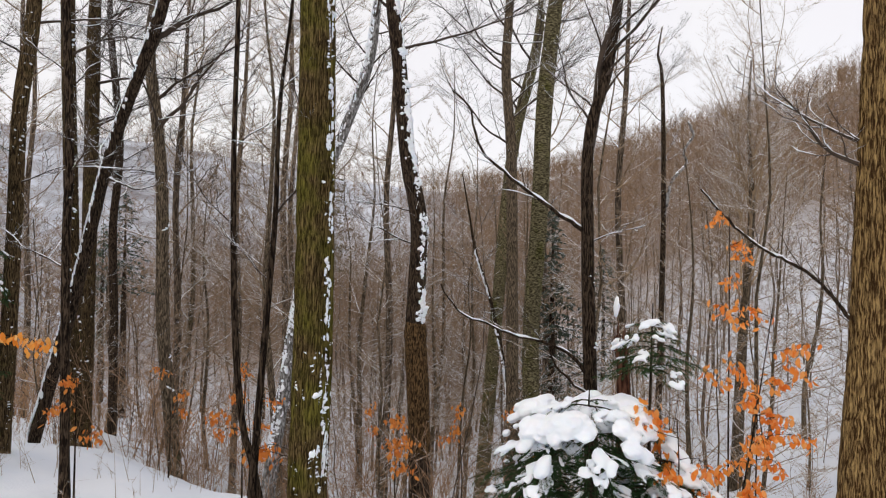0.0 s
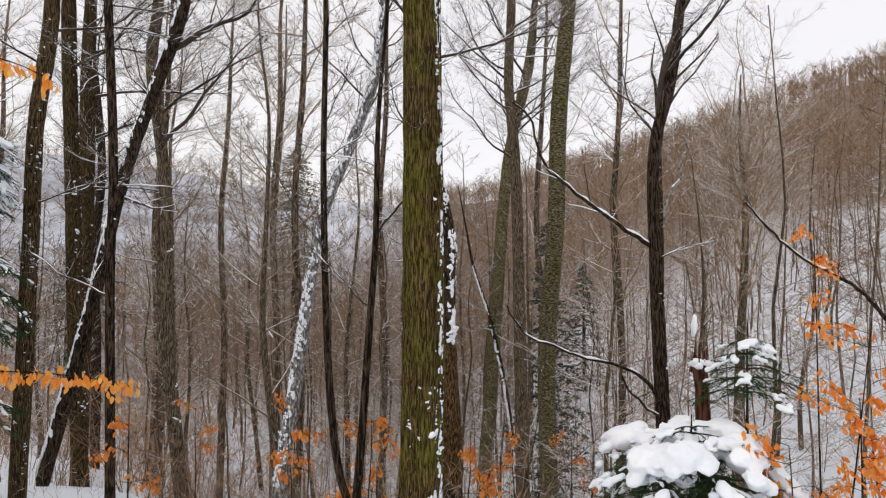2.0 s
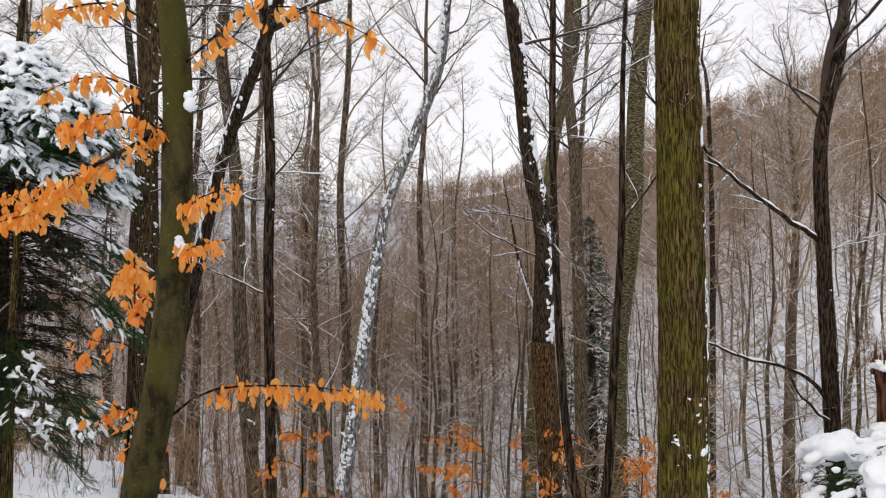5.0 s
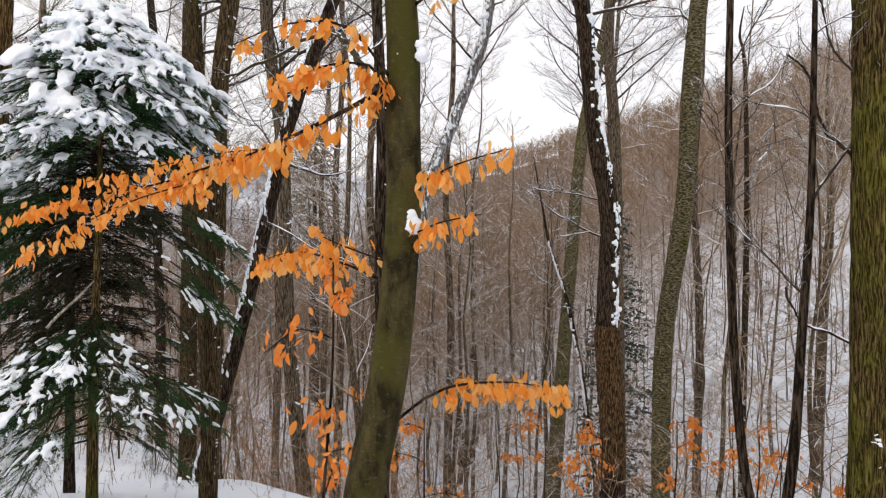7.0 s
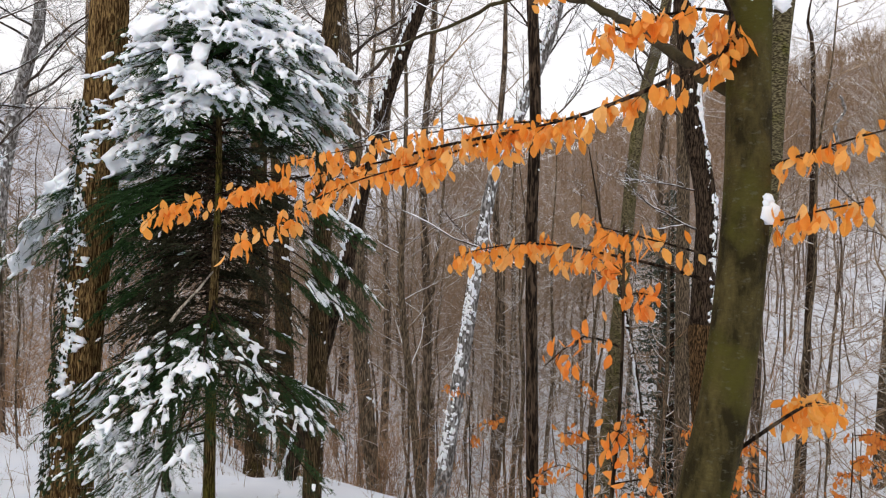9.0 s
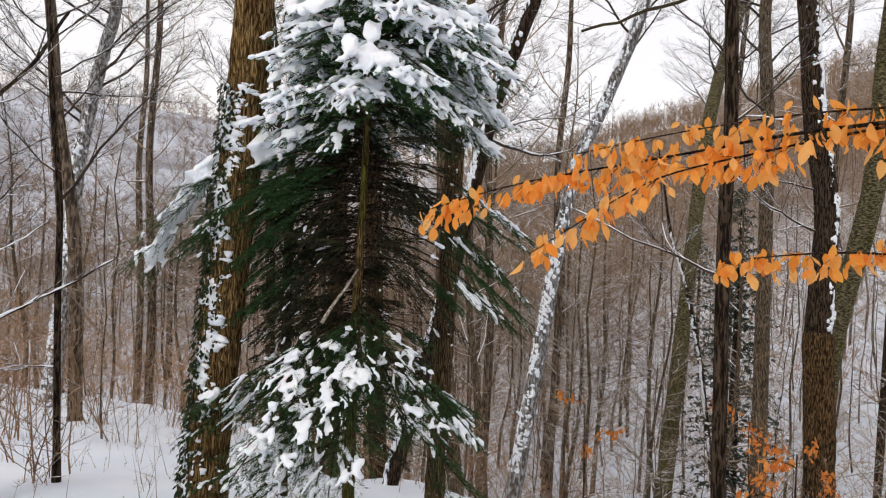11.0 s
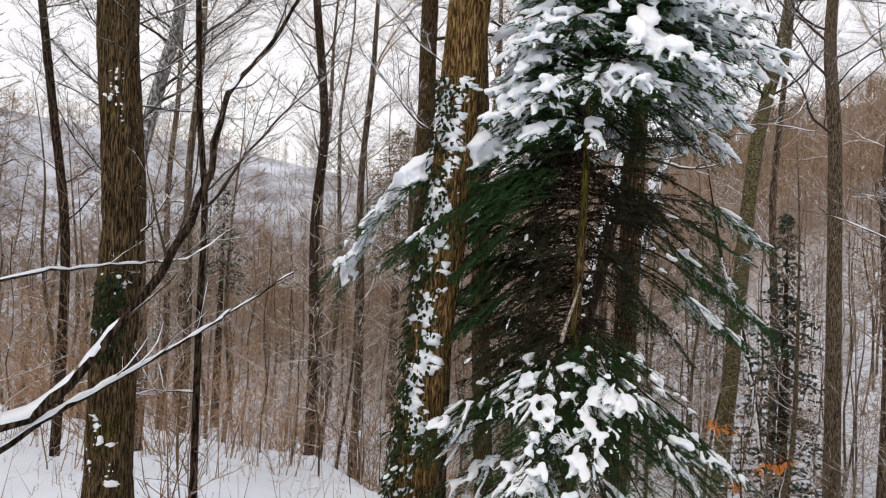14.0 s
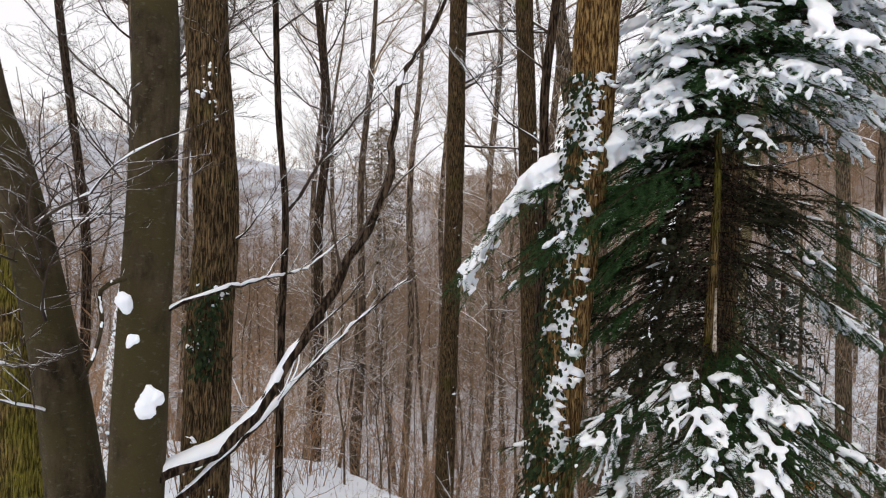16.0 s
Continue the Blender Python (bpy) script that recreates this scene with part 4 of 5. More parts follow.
def spruce_branch(wood, green, snow, p, compass, length, slope, droop, rng, load=1.0, dense=1.0, r=0.011, paws=(), size=0.08, broad=0.0034, bare=0.14, crumbs=None, cover=0.0, fat=1.0, gaps=-0.16):
    a = radians(compass)
    out, side = V(math.sin(a), math.cos(a), 0), V(math.cos(a), -math.sin(a), 0)
    pts, steps, seed = [], 9, rng.uniform(0, 90)
    sway = rng.uniform(-0.4, 0.4)
    for i in range(steps + 1):
        s = i / steps
        pts.append(p + out * (length * s * (1 - 0.12 * s)) + side * (sway * length * s * s) + V(0, 0, length * (slope * s - droop * s * s + 0.25 * droop * s ** 4)))
    wood.tube(pts, taper(r, 0.003, len(pts)), 5, False)
    count = max(int(length / 0.042), 6)
    for k in range(count):
        s = bare + (1 - bare) * (k + rng.random() * 0.7) / count
        i = min(int(s * steps), steps - 1)
        at = pts[i].lerp(pts[i + 1], s * steps - i)
        t = (pts[i + 1] - pts[i]).normalized()
        reach = (0.34 * length * (1 - s) ** 0.8 + 0.07) * rng.uniform(0.55, 1.3)
        hand = 1 if k % 2 else -1
        d = (t * 0.85 + side * (hand * rng.uniform(0.5, 1.15)) + V(0, 0, -rng.uniform(0.0, 0.65))).normalized()
        if s > 0.97:
            d = t
        q = at + d * reach
        needle_twig(green, at, q, rng, dense, broad)
        patch = noise.noise((at.x * 4.6, at.y * 4.6, at.z * 4.6))
        laden = cover * smoothstep(0.2, 0.6, s) * smoothstep(gaps, gaps + 0.24, patch)
        if rng.random() < laden:
            lay(crumbs, at + d * (0.2 * reach), q - d * (0.1 * reach), fat * rng.uniform(0.013, 0.028), rng)
        if reach > 0.12:
            for m in (0.4, 0.62, 0.8):
                b = at + d * (reach * m)
                e = (d + t * 0.3 + side * (hand * rng.uniform(-0.9, 0.5)) + V(0, 0, -rng.uniform(0.1, 0.5))).normalized()
                f = b + e * (reach * 0.42 * (1.2 - m) + 0.03)
                needle_twig(green, b, f, rng, dense, broad)
                if rng.random() < laden * 0.9:
                    lay(crumbs, b, b.lerp(f, 0.92), fat * rng.uniform(0.010, 0.020), rng)
    for s in paws:
        s = min(s * rng.uniform(0.9, 1.05), 1.0)
        i = min(int(s * steps), steps - 1)
        t = (pts[i + 1] - pts[i]).normalized()
        if noise.noise((pts[i].x * 4.6, pts[i].y * 4.6, pts[i].z * 4.6)) < (-0.1 if length > 1.15 else -0.25):
            continue
        paw(snow, pts[i].lerp(pts[i + 1], s * steps - i) + side * (rng.uniform(-0.25, 0.25) * length * (1.05 - s)), (t + side * rng.uniform(-0.3, 0.3)).normalized(), size * rng.choice((0.5, 0.7, 0.9, 1.1)), rng)
    if snow is not None and load > 0.6:
        for i in range(4, steps):
            lies = noise.noise((i / steps * 3.1 * max(length, 0.5), seed, 0.5))
            if lies > 0.5 - 0.6 * load:
                w = rng.uniform(0.026, 0.05) * (0.6 + 0.5 * load) * (1.15 - 0.5 * i / steps)
                t = (pts[i] - pts[i - 1]).normalized()
                across = t.cross(V(0, 0, 1)).normalized()
                snow.blob(pts[i] + V(0, 0, 0.018 + 0.3 * w), t * (w * 1.7), across * (w * 1.15), across.cross(t) * (w * 0.75), rng, 0.2, 5, 8)


def soft_snow(geo, parent, voxel, label):
    ob = part("snow", geo, snow_soft, parent, label, kind="stuff")
    m = ob.modifiers.new("merge", "REMESH")
    m.mode, m.voxel_size, m.use_smooth_shade = "VOXEL", voxel, True
    s = ob.modifiers.new("soften", "SMOOTH")
    s.factor, s.iterations = 0.35, 1
    return ob


def big_spruce():
    rng = random.Random(41)
    foot = V(-6.99, 7.56, ground_z(-6.99, 7.56))
    line = [foot - V(0, 0, 0.1), V(-6.97, 7.56, 0.9), V(-6.93, 7.56, 2.2), V(-6.95, 7.56, 3.4), V(-6.96, 7.56, 4.35)]
    at = root("spruce_tree", foot, "dark green spruce with heavy snow on its boughs", "spruce")
    g = Geo()
    rings = ring_line(line, 0.1)
    g.tube(rings, [max(0.055 * (1 - (p.z - foot.z) / 6.0), 0.008) for p in rings], 12, True, lambda p, a: 1 + 0.1 * noise.noise((2 * math.cos(a), 2 * math.sin(a), p.z * 4)))
    part("trunk", g, bark_oak, at)
    snow, fringe = Geo(), Geo()
    reach_at = [(2.2, 0.95), (2.45, 1.08), (2.75, 1.1), (3.05, 1.0), (3.35, 0.78), (3.65, 0.46), (3.85, 0.2), (3.95, 0.1)]
    zones = [  # low, high, count, length low, length high, compass from, to, slope, droop, load, thickness, paws, paw size, needle width
        (2.28, 2.55, 44, 0, 0, 0, 360, 0.45, 0.9, 0.0, 0.8, (0.97, 0.85, 0.7), 0.075, 0.0045),
        (2.5, 3.0, 58, 0, 0, 0, 360, 0.55, 1.0, 0.0, 0.6, (0.97, 0.88, 0.78, 0.66, 0.5), 0.085, 0.0045),
        (2.9, 3.5, 52, 0, 0, 0, 360, 0.6, 1.1, 0.0, 0.6, (0.97, 0.87, 0.77, 0.66, 0.55, 0.4), 0.1, 0.0045),
        (3.4, 3.92, 30, 0, 0, 0, 360, 0.6, 1.05, 0.0, 0.8, (0.97, 0.85, 0.7, 0.5, 0.3), 0.11, 0.0045),
        (3.9, 4.2, 6, 0.24, 0.14, 0, 360, 0.5, 0.2, 0.0, 1.0, (), 0, 0.0034),
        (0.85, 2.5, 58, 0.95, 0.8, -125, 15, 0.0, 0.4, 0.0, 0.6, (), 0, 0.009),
        (1.9, 2.35, 13, 1.65, 1.4, 248, 295, 0.25, 0.8, 0.1, 1.0, (0.95, 0.8, 0.6), 0.075, 0.004),
        (1.3, 2.1, 11, 1.4, 1.15, 245, 300, 0.1, 0.75, 0.1, 1.0, (), 0, 0.0045),
        (1.4, 2.3, 9, 1.6, 1.35, 40, 95, 0.1, 0.75, 0.1, 1.0, (0.95, 0.8, 0.62, 0.45), 0.05, 0.004),
        (0.85, 1.15, 13, 1.1, 0.9, 120, 240, -0.15, 0.45, 0.1, 0.9, (0.97, 0.85, 0.72, 0.58, 0.42), 0.062, 0.004),
        (0.45, 0.9, 15, 1.6, 1.25, 150, 262, -0.12, 0.32, 0.1, 0.9, (0.97, 0.88, 0.78, 0.66, 0.52), 0.075, 0.004),
        (0.35, 0.95, 12, 1.35, 1.1, 50, 140, 0.0, 0.55, 0.1, 0.9, (0.9, 0.65), 0.05, 0.004),
        (-0.1, 0.4, 8, 1.4, 1.1, 190, 265, -0.1, 0.35, 0.1, 0.8, (0.95, 0.8, 0.6), 0.08, 0.004),
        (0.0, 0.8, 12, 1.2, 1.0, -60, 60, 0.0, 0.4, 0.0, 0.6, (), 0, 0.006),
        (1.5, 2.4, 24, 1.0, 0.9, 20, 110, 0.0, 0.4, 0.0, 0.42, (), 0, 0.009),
    ]
    for low, high, count, long0, long1, c0, c1, slope, droop, load, dense, paws, size, broad in zones:
        for k in range(count):
            s = (k + rng.random()) / count
            z = low + (high - low) * s
            compass = rng.uniform(c0, c1) if c1 - c0 < 350 else (k * 137.5 + rng.uniform(-15, 15))
            length = (long0 + (long1 - long0) * s) * (rng.uniform(0.45, 1.1) if broad > 0.005 else rng.uniform(0.85, 1.12))
            if not long0:
                length = blend(reach_at, z) * rng.uniform(0.76, 1.0) * (1 + 0.26 * math.cos(radians(compass - 115))) / 0.9
                z = z + 0.18 * math.cos(radians(compass - 115)) * smoothstep(3.6, 2.6, z) - length * (slope - 0.75 * droop)
            wood, green = Geo(), Geo()
            cover = 0.1 if broad > 0.005 else 0.0 if not paws or math.cos(radians(compass)) > 0.35 else 0.95 if not long0 else 0.55 if size < 0.052 else 0.1 if low > 1.8 else 0.8
            spruce_branch(wood, green, snow, along(line, z), compass, length, slope + rng.uniform(-0.08, 0.08) * (7 if broad > 0.005 else 1), droop * rng.uniform(0.85, 1.15), rng, load, dense, 0.005 if broad > 0.005 else 0.011, paws, size, broad, 0.5 if size == 0.05 else 0.4 if (size == 0 and broad == 0.0045) else 0.14, snow, cover, 0.88 if not long0 else 0.78, -0.3 if not long0 else -0.04)
            b = part("bough", wood, bark_dark, at)
            part("needles", green, needles_dead_shaded if broad > 0.005 else needles, b, "dead brown inner needles" if broad > 0.005 else "dense dark green needles", kind="stuff", smooth=False)
    # dead bare twigs low on the stem
    bare, fine = Geo(), Geo()
    for k in range(130):
        z = rng.uniform(0.9, 2.35)
        a = radians(rng.uniform(-120, 120) if k > 8 else rng.uniform(100, 260))
        grow(bare, fine, None, along(line, z), V(math.sin(a), math.cos(a), rng.uniform(-0.35, 0.15)), rng.uniform(0.3, 0.7), 0.006, 1, rng, -0.02, 4, 0.2, 3)
    part("dead_growth", bare, bark_dark, at, "thin dead twigs round the stem", kind="stuff")
    part("dead_fuzz", fine, bark_dark, at, "hair-thin dead shoots", kind="stuff")
    g = Geo()
    stick = [V(-7.12, 7.09, 1.0), V(-7.08, 7.19, 1.1), V(-7.01, 7.36, 1.24), V(-6.95, 7.5, 1.38)]
    g.tube(stick, [0.014, 0.012, 0.010, 0.007], 7)
    part("dead_branch", g, wood_pale, at, "pale barkless dead branch")
    # the thick ridge of snow on the low bough behind the ivy-covered trunk
    crest = ring_line([V(-7.7, 7.62, 2.27), V(-8.0, 7.62, 2.2), V(-8.23, 7.62, 2.06), V(-8.42, 7.62, 1.86), V(-8.56, 7.62, 1.62), V(-8.66, 7.62, 1.41)], 0.06)
    for k, p in enumerate(crest):
        w = 0.15 * (1 - 0.45 * k / len(crest)) * rng.uniform(0.75, 1.25)
        t = (crest[min(k + 1, len(crest) - 1)] - crest[max(k - 1, 0)]).normalized()
        snow.blob(p + V(rng.uniform(-0.02, 0.02), rng.uniform(-0.2, 0.0), rng.uniform(0.02, 0.06)), t * (w * 0.9), V(0, w * 1.3, 0), V(0, 0, w * 0.7), rng, 0.3, 6, 9)
        for _ in range(2):
            q = p + V(rng.uniform(-0.12, 0.02), rng.uniform(-0.35, 0.0), -rng.uniform(0.05, 0.14))
            paw(snow, q, (t + V(0, -rng.uniform(0.2, 0.9), -rng.uniform(0.2, 0.7))).normalized(), rng.uniform(0.03, 0.06), rng)
            for _ in range(5):
                needle_twig(fringe, q, q + V(rng.uniform(-0.16, 0.05), rng.uniform(-0.18, 0.05), -rng.uniform(0.05, 0.2)), rng, 0.8, 0.0045)
    part("foliage", fringe, needles, at, "dark green needles hanging below the snow ridge", kind="stuff", smooth=False)
    # deep cushions on the crown
    for _ in range(70):
        a, z = rng.uniform(0, 6.28), 2.7 + 1.2 * rng.random() ** 0.85
        reach = blend(reach_at, z) * rng.uniform(0.72, 0.98) * (1 + 0.26 * math.cos(a - radians(115)))
        w = rng.uniform(0.035, 0.075)
        out = V(math.sin(a), math.cos(a), -rng.uniform(0.5, 1.1)).normalized()
        across = out.cross(V(0, 0, 1)).normalized()
        snow.blob(V(-6.95 + reach * math.sin(a), 7.56 + reach * math.cos(a), z + 0.02), out * (w * rng.uniform(1.2, 2.2)), across * (w * rng.uniform(0.8, 1.4)), across.cross(out) * (w * 0.6), rng, 0.3, 6, 9)
    soft_snow(snow, at, 0.012, "thick soft snow weighing on the boughs")


def small_spruce(at_xy, height, spread, load, seed, label, pillows, rounded=False, tiers_each=16, lowest=0.12):
    rng = random.Random(seed)
    x, y = at_xy
    z0 = ground_z(x, y)
    at = root("young_spruce", (x, y, z0), label, "spruce")
    line = [V(x, y, z0 - 0.1), V(x, y, z0 + height * 0.5), V(x + 0.03, y, z0 + height)]
    g = Geo()
    g.tube(ring_line(line, 0.15), taper(0.035, 0.006, len(ring_line(line, 0.15))), 8)
    part("trunk", g, bark_dark, at)
    snow = Geo()
    tiers = int(height * tiers_each)
    for k in range(tiers):
        s = (k + 0.5) / tiers
        for j in range(3 if rounded else 5):
            wood, green = Geo(), Geo()
            compass = k * 137.5 + j * (120 if rounded else 72) + rng.uniform(-20, 20)
            cover = (0.0 if math.cos(radians(compass)) > 0.5 else 0.6) if rounded else 0.25
            reach = spread * (1 - s ** 3.5) ** 0.5 if rounded else spread * (1 - s) ** 0.45
            spruce_branch(wood, green, snow, along(line, z0 + height * (lowest + (0.94 - lowest) * s) + rng.uniform(-0.04, 0.04)), compass, (reach + 0.1) * rng.uniform(0.85, 1.1), 0.25, 0.55, rng, load * 0.5, 0.9, 0.008, (0.9, 0.6) if not rounded and rng.random() < 0.7 else () if not rounded else (0.98, 0.85), 0.085, 0.004, 0.14, snow, cover, 1.15, -0.05)
            b = part("bough", wood, bark_dark, at)
            part("needles", green, needles, b, "dense dark green needles", kind="stuff", smooth=False)
    done = 0
    while done < pillows:
        a, q = rng.uniform(0, 6.28), 0.84 * math.sqrt(rng.random())
        px, py = spread * 0.95 * q * math.sin(a), spread * 0.95 * q * math.cos(a)
        done += 1
        if noise.noise((px * 4.4 + seed, py * 4.4, 0.3)) > -0.06:
            continue
        w = rng.choice((0.05, 0.07, 0.09, 0.12, 0.17)) * spread * (1.1 - 0.55 * q)
        drop = height * 0.3 * q ** 3.6 + 0.6 * abs(noise.noise((px * 3.2, py * 3.2, seed))) + rng.uniform(0, 0.06)
        tip = V(math.sin(a), math.cos(a), -1.6 * q ** 3).normalized()
        side = V(math.cos(a), -math.sin(a), 0)
        snow.blob(V(x + px, y + py, z0 + height - 0.1 - drop), tip * (w * rng.uniform(0.9, 1.5)), side * (w * rng.uniform(0.8, 1.2)), side.cross(tip) * (-w * rng.uniform(0.5, 0.75)), rng, 0.2, 7, 10)
    soft_snow(snow, at, 0.016, "deep rounded snow pillows on the boughs")
    return at


big_spruce()
small_spruce((1.33, 6.8), 1.93, 1.1, 0.9, 51, "young spruce bowed under thick pillows of snow", 270, True)
small_spruce((2.03, 7.15), 2.8, 0.5, 0.35, 52, "slender young spruce with snow on its whorls", 0, False, 2, 0.74)
small_spruce((2.0, 6.7), 1.3, 0.7, 1.0, 53, "low young spruce half buried in soft snow", 90, True)


def far_spruce(x, y, height, spread, mat, seed, label, first=0.1, thin=1.0, domed=False):
    """A conifer far off: drooping boughs of many short shoots."""
    rng = random.Random(seed)
    z0 = ground_z(x, y)
    at = root("conifer_tree", (x, y, z0), label, "conifer")
    g = Geo()
    g.tube([V(x, y, z0 - 0.2), V(x, y, z0 + height * 0.5), V(x, y, z0 + height)], [0.02 * height, 0.012 * height, 0.01], 8)
    part("trunk", g, bark_dark, at)
    green = Geo()
    for k in range(int(height * 9 * thin)):
        s = rng.random()
        z = z0 + height * (first + (1 - first) * s)
        a = rng.uniform(0, 6.28)
        length = (spread * ((1 - s) ** 0.8 if not domed else math.sqrt(max(1 - s * s, 0.0))) + 0.15) * rng.uniform(0.7, 1.1)
        out = V(math.sin(a), math.cos(a), -0.18)
        for j in range(int(12 * length / spread) + 4):
            t = rng.uniform(0.15, 1)
            p = V(x, y, z) + out * (length * t)
            green.spike(p, p + V(rng.uniform(-0.3, 0.3), rng.uniform(-0.3, 0.3), rng.uniform(-0.28, 0.05)) * (0.12 * spread + 0.35), 0.03 + 0.012 * spread)
    part("foliage", green, mat, at, "drooping needled boughs dusted with snow", kind="stuff", smooth=False)


needles_dusted = twig_material("snow_dusted_needles", (0.04, 0.050, 0.038), (0.085, 0.105, 0.078), 0.6, 0.95)
needles_far = twig_material("far_pine_needles", (0.045, 0.065, 0.045), (0.09, 0.115, 0.085), 0.7, 1.0)
needles_brown = twig_material("brownish_pine_needles", (0.12, 0.10, 0.06), (0.24, 0.195, 0.12), 0.75, 1.05)
far_spruce(2.9, 25.7, 13.0, 2.3, needles_dusted, 61, "dark young spruce dusted with snow in the valley", 0.05, 3.2)
far_spruce(9.3, 50.0, 10.0, 2.8, needles_dusted, 65, "dark broad spruce dusted with snow on the far slope", 0.05, 3.0)
far_spruce(-24, 41, 15, 2.6, needles_far, 62, "tall pine with a sparse green crown in the valley", 0.55)
far_spruce(-15.8, 60, 26, 3.4, needles_brown, 63, "tall brownish pine standing over the bare valley woods", 0.5, 2.2, True)
far_spruce(-30, 48, 14, 3.0, needles_far, 64, "broad green pine on the valley side", 0.35)

# the broken snag behind the young spruces
def snag():
    rng = random.Random(71)
    z0 = ground_z(1.95, 8.06)
    at = root("broken_snag", (1.95, 8.06, z0), "broken reddish tree stump with splintered top and snow", "stump")
    g = Geo()
    ring = ring_line([V(1.98, 8.06, z0 - 0.15), V(1.96, 8.06, 0.1), V(1.93, 8.06, 0.62)], 0.1)
    g.tube(ring, taper(0.11, 0.07, len(ring)), 22, True, furrows(9, 0.2))
    part("trunk", g, wood_broken, at)
    g = Geo()
    for k in range(26):
        a = rng.uniform(0, 6.28)
        p = V(1.93 + 0.08 * math.cos(a), 8.06 + 0.08 * math.sin(a), 0.55)
        g.spike(p, p + V(rng.uniform(-0.05, 0.05), rng.uniform(-0.05, 0.05), rng.uniform(0.08, 0.4)), rng.uniform(0.012, 0.035))
    part("torn_top", g, wood_broken, at, "torn upright splinters", kind="stuff", smooth=False)
    g = Geo()
    for k in range(9):
        g.blob(V(1.93 + rng.uniform(-0.08, 0.08), 8.02 + rng.uniform(-0.08, 0.08), rng.uniform(0.6, 0.68)), V(0.05, 0, 0), V(0, 0.05, 0), V(0, 0, 0.04), rng)
    g.blob(V(1.86, 8.0, 1.08), V(0.035, 0, 0), V(0, 0.035, 0), V(0, 0, 0.13), rng)
    part("snow", g, snow_soft, at, "snow caught among the splinters", kind="stuff")


snag()


# ---- dry beech leaves ----
def leaf_forms(mat):
    rng, out = random.Random(81), []
    for _ in range(7):
        g = Geo()
        g.leaf(V(0, 0, 0), V(0, 0, -1), V(rng.uniform(-0.3, 0.3), 1, 0).normalized(), 1.0, rng.uniform(-0.35, 0.35))
        out.append(g.mesh("leaf", mat))
    return out


LEAVES, LEAVES_RED = leaf_forms(leaf_orange), leaf_forms(leaf_red)


def spray(parent, line, twigs, per_twig, reach, rng, size=0.075, singles=True, rest=None, r=0.006, wood_mat=None, sparse=0.0, fan_out=0.6, jitter=0.02, forms_of=None):
    """A leafy branch: a thin line of wood, side twigs, and dry leaves that hang from them."""
    wood = Geo()
    rings = ring_line([V(*p) for p in line], 0.07)
    wood.tube(rings, taper(r, 0.002, len(rings)), 5, False)
    places = []
    for k in range(twigs):
        s = sparse + (1 - sparse) * (k + rng.random()) / twigs
        i = min(int(s * (len(rings) - 1)), len(rings) - 2)
        t = (rings[i + 1] - rings[i]).normalized()
        side = t.cross(V(0, 0, 1)).normalized()
        d = (t * 0.8 + side * rng.uniform(-fan_out, fan_out) + V(0, 0, rng.uniform(-0.85, 0.3))).normalized()
        far = reach * rng.uniform(0.4, 1.1) * (1.1 - 0.5 * s)
        wood.spike(rings[i], rings[i] + d * far, 0.0022)
        for j in range(per_twig):
            p = rings[i] + d * (far * (j + rng.random()) / per_twig)
            places.append((p + V(rng.gauss(0, jitter), rng.gauss(0, jitter), rng.gauss(0, jitter)), t))
    bough = part("branch", wood, wood_mat or bark_dark, parent, kind="" if singles else "stuff")
    for p, t in places:
        s = size * rng.uniform(0.65, 1.15)
        m = Matrix.Translation(p) @ Euler((rng.gauss(0, 0.34 + 8 * (jitter - 0.02)), rng.gauss(0, 0.34 + 8 * (jitter - 0.02)), rng.uniform(0, 6.28))).to_matrix().to_4x4()
        if singles:
            ob = new("leaf", rng.choice(forms_of or LEAVES))
            ob.parent = bough
            ob.matrix_parent_inverse = Matrix()
            ob.matrix_basis = bough.matrix_world.inverted() @ m @ Matrix.Scale(s, 4)
        else:
            rest.leaf(p, (m.to_3x3() @ V(0, 0, -1)).normalized(), (m.to_3x3() @ V(0, 1, 0)).normalized(), s, rng.uniform(-0.35, 0.35))
    return bough


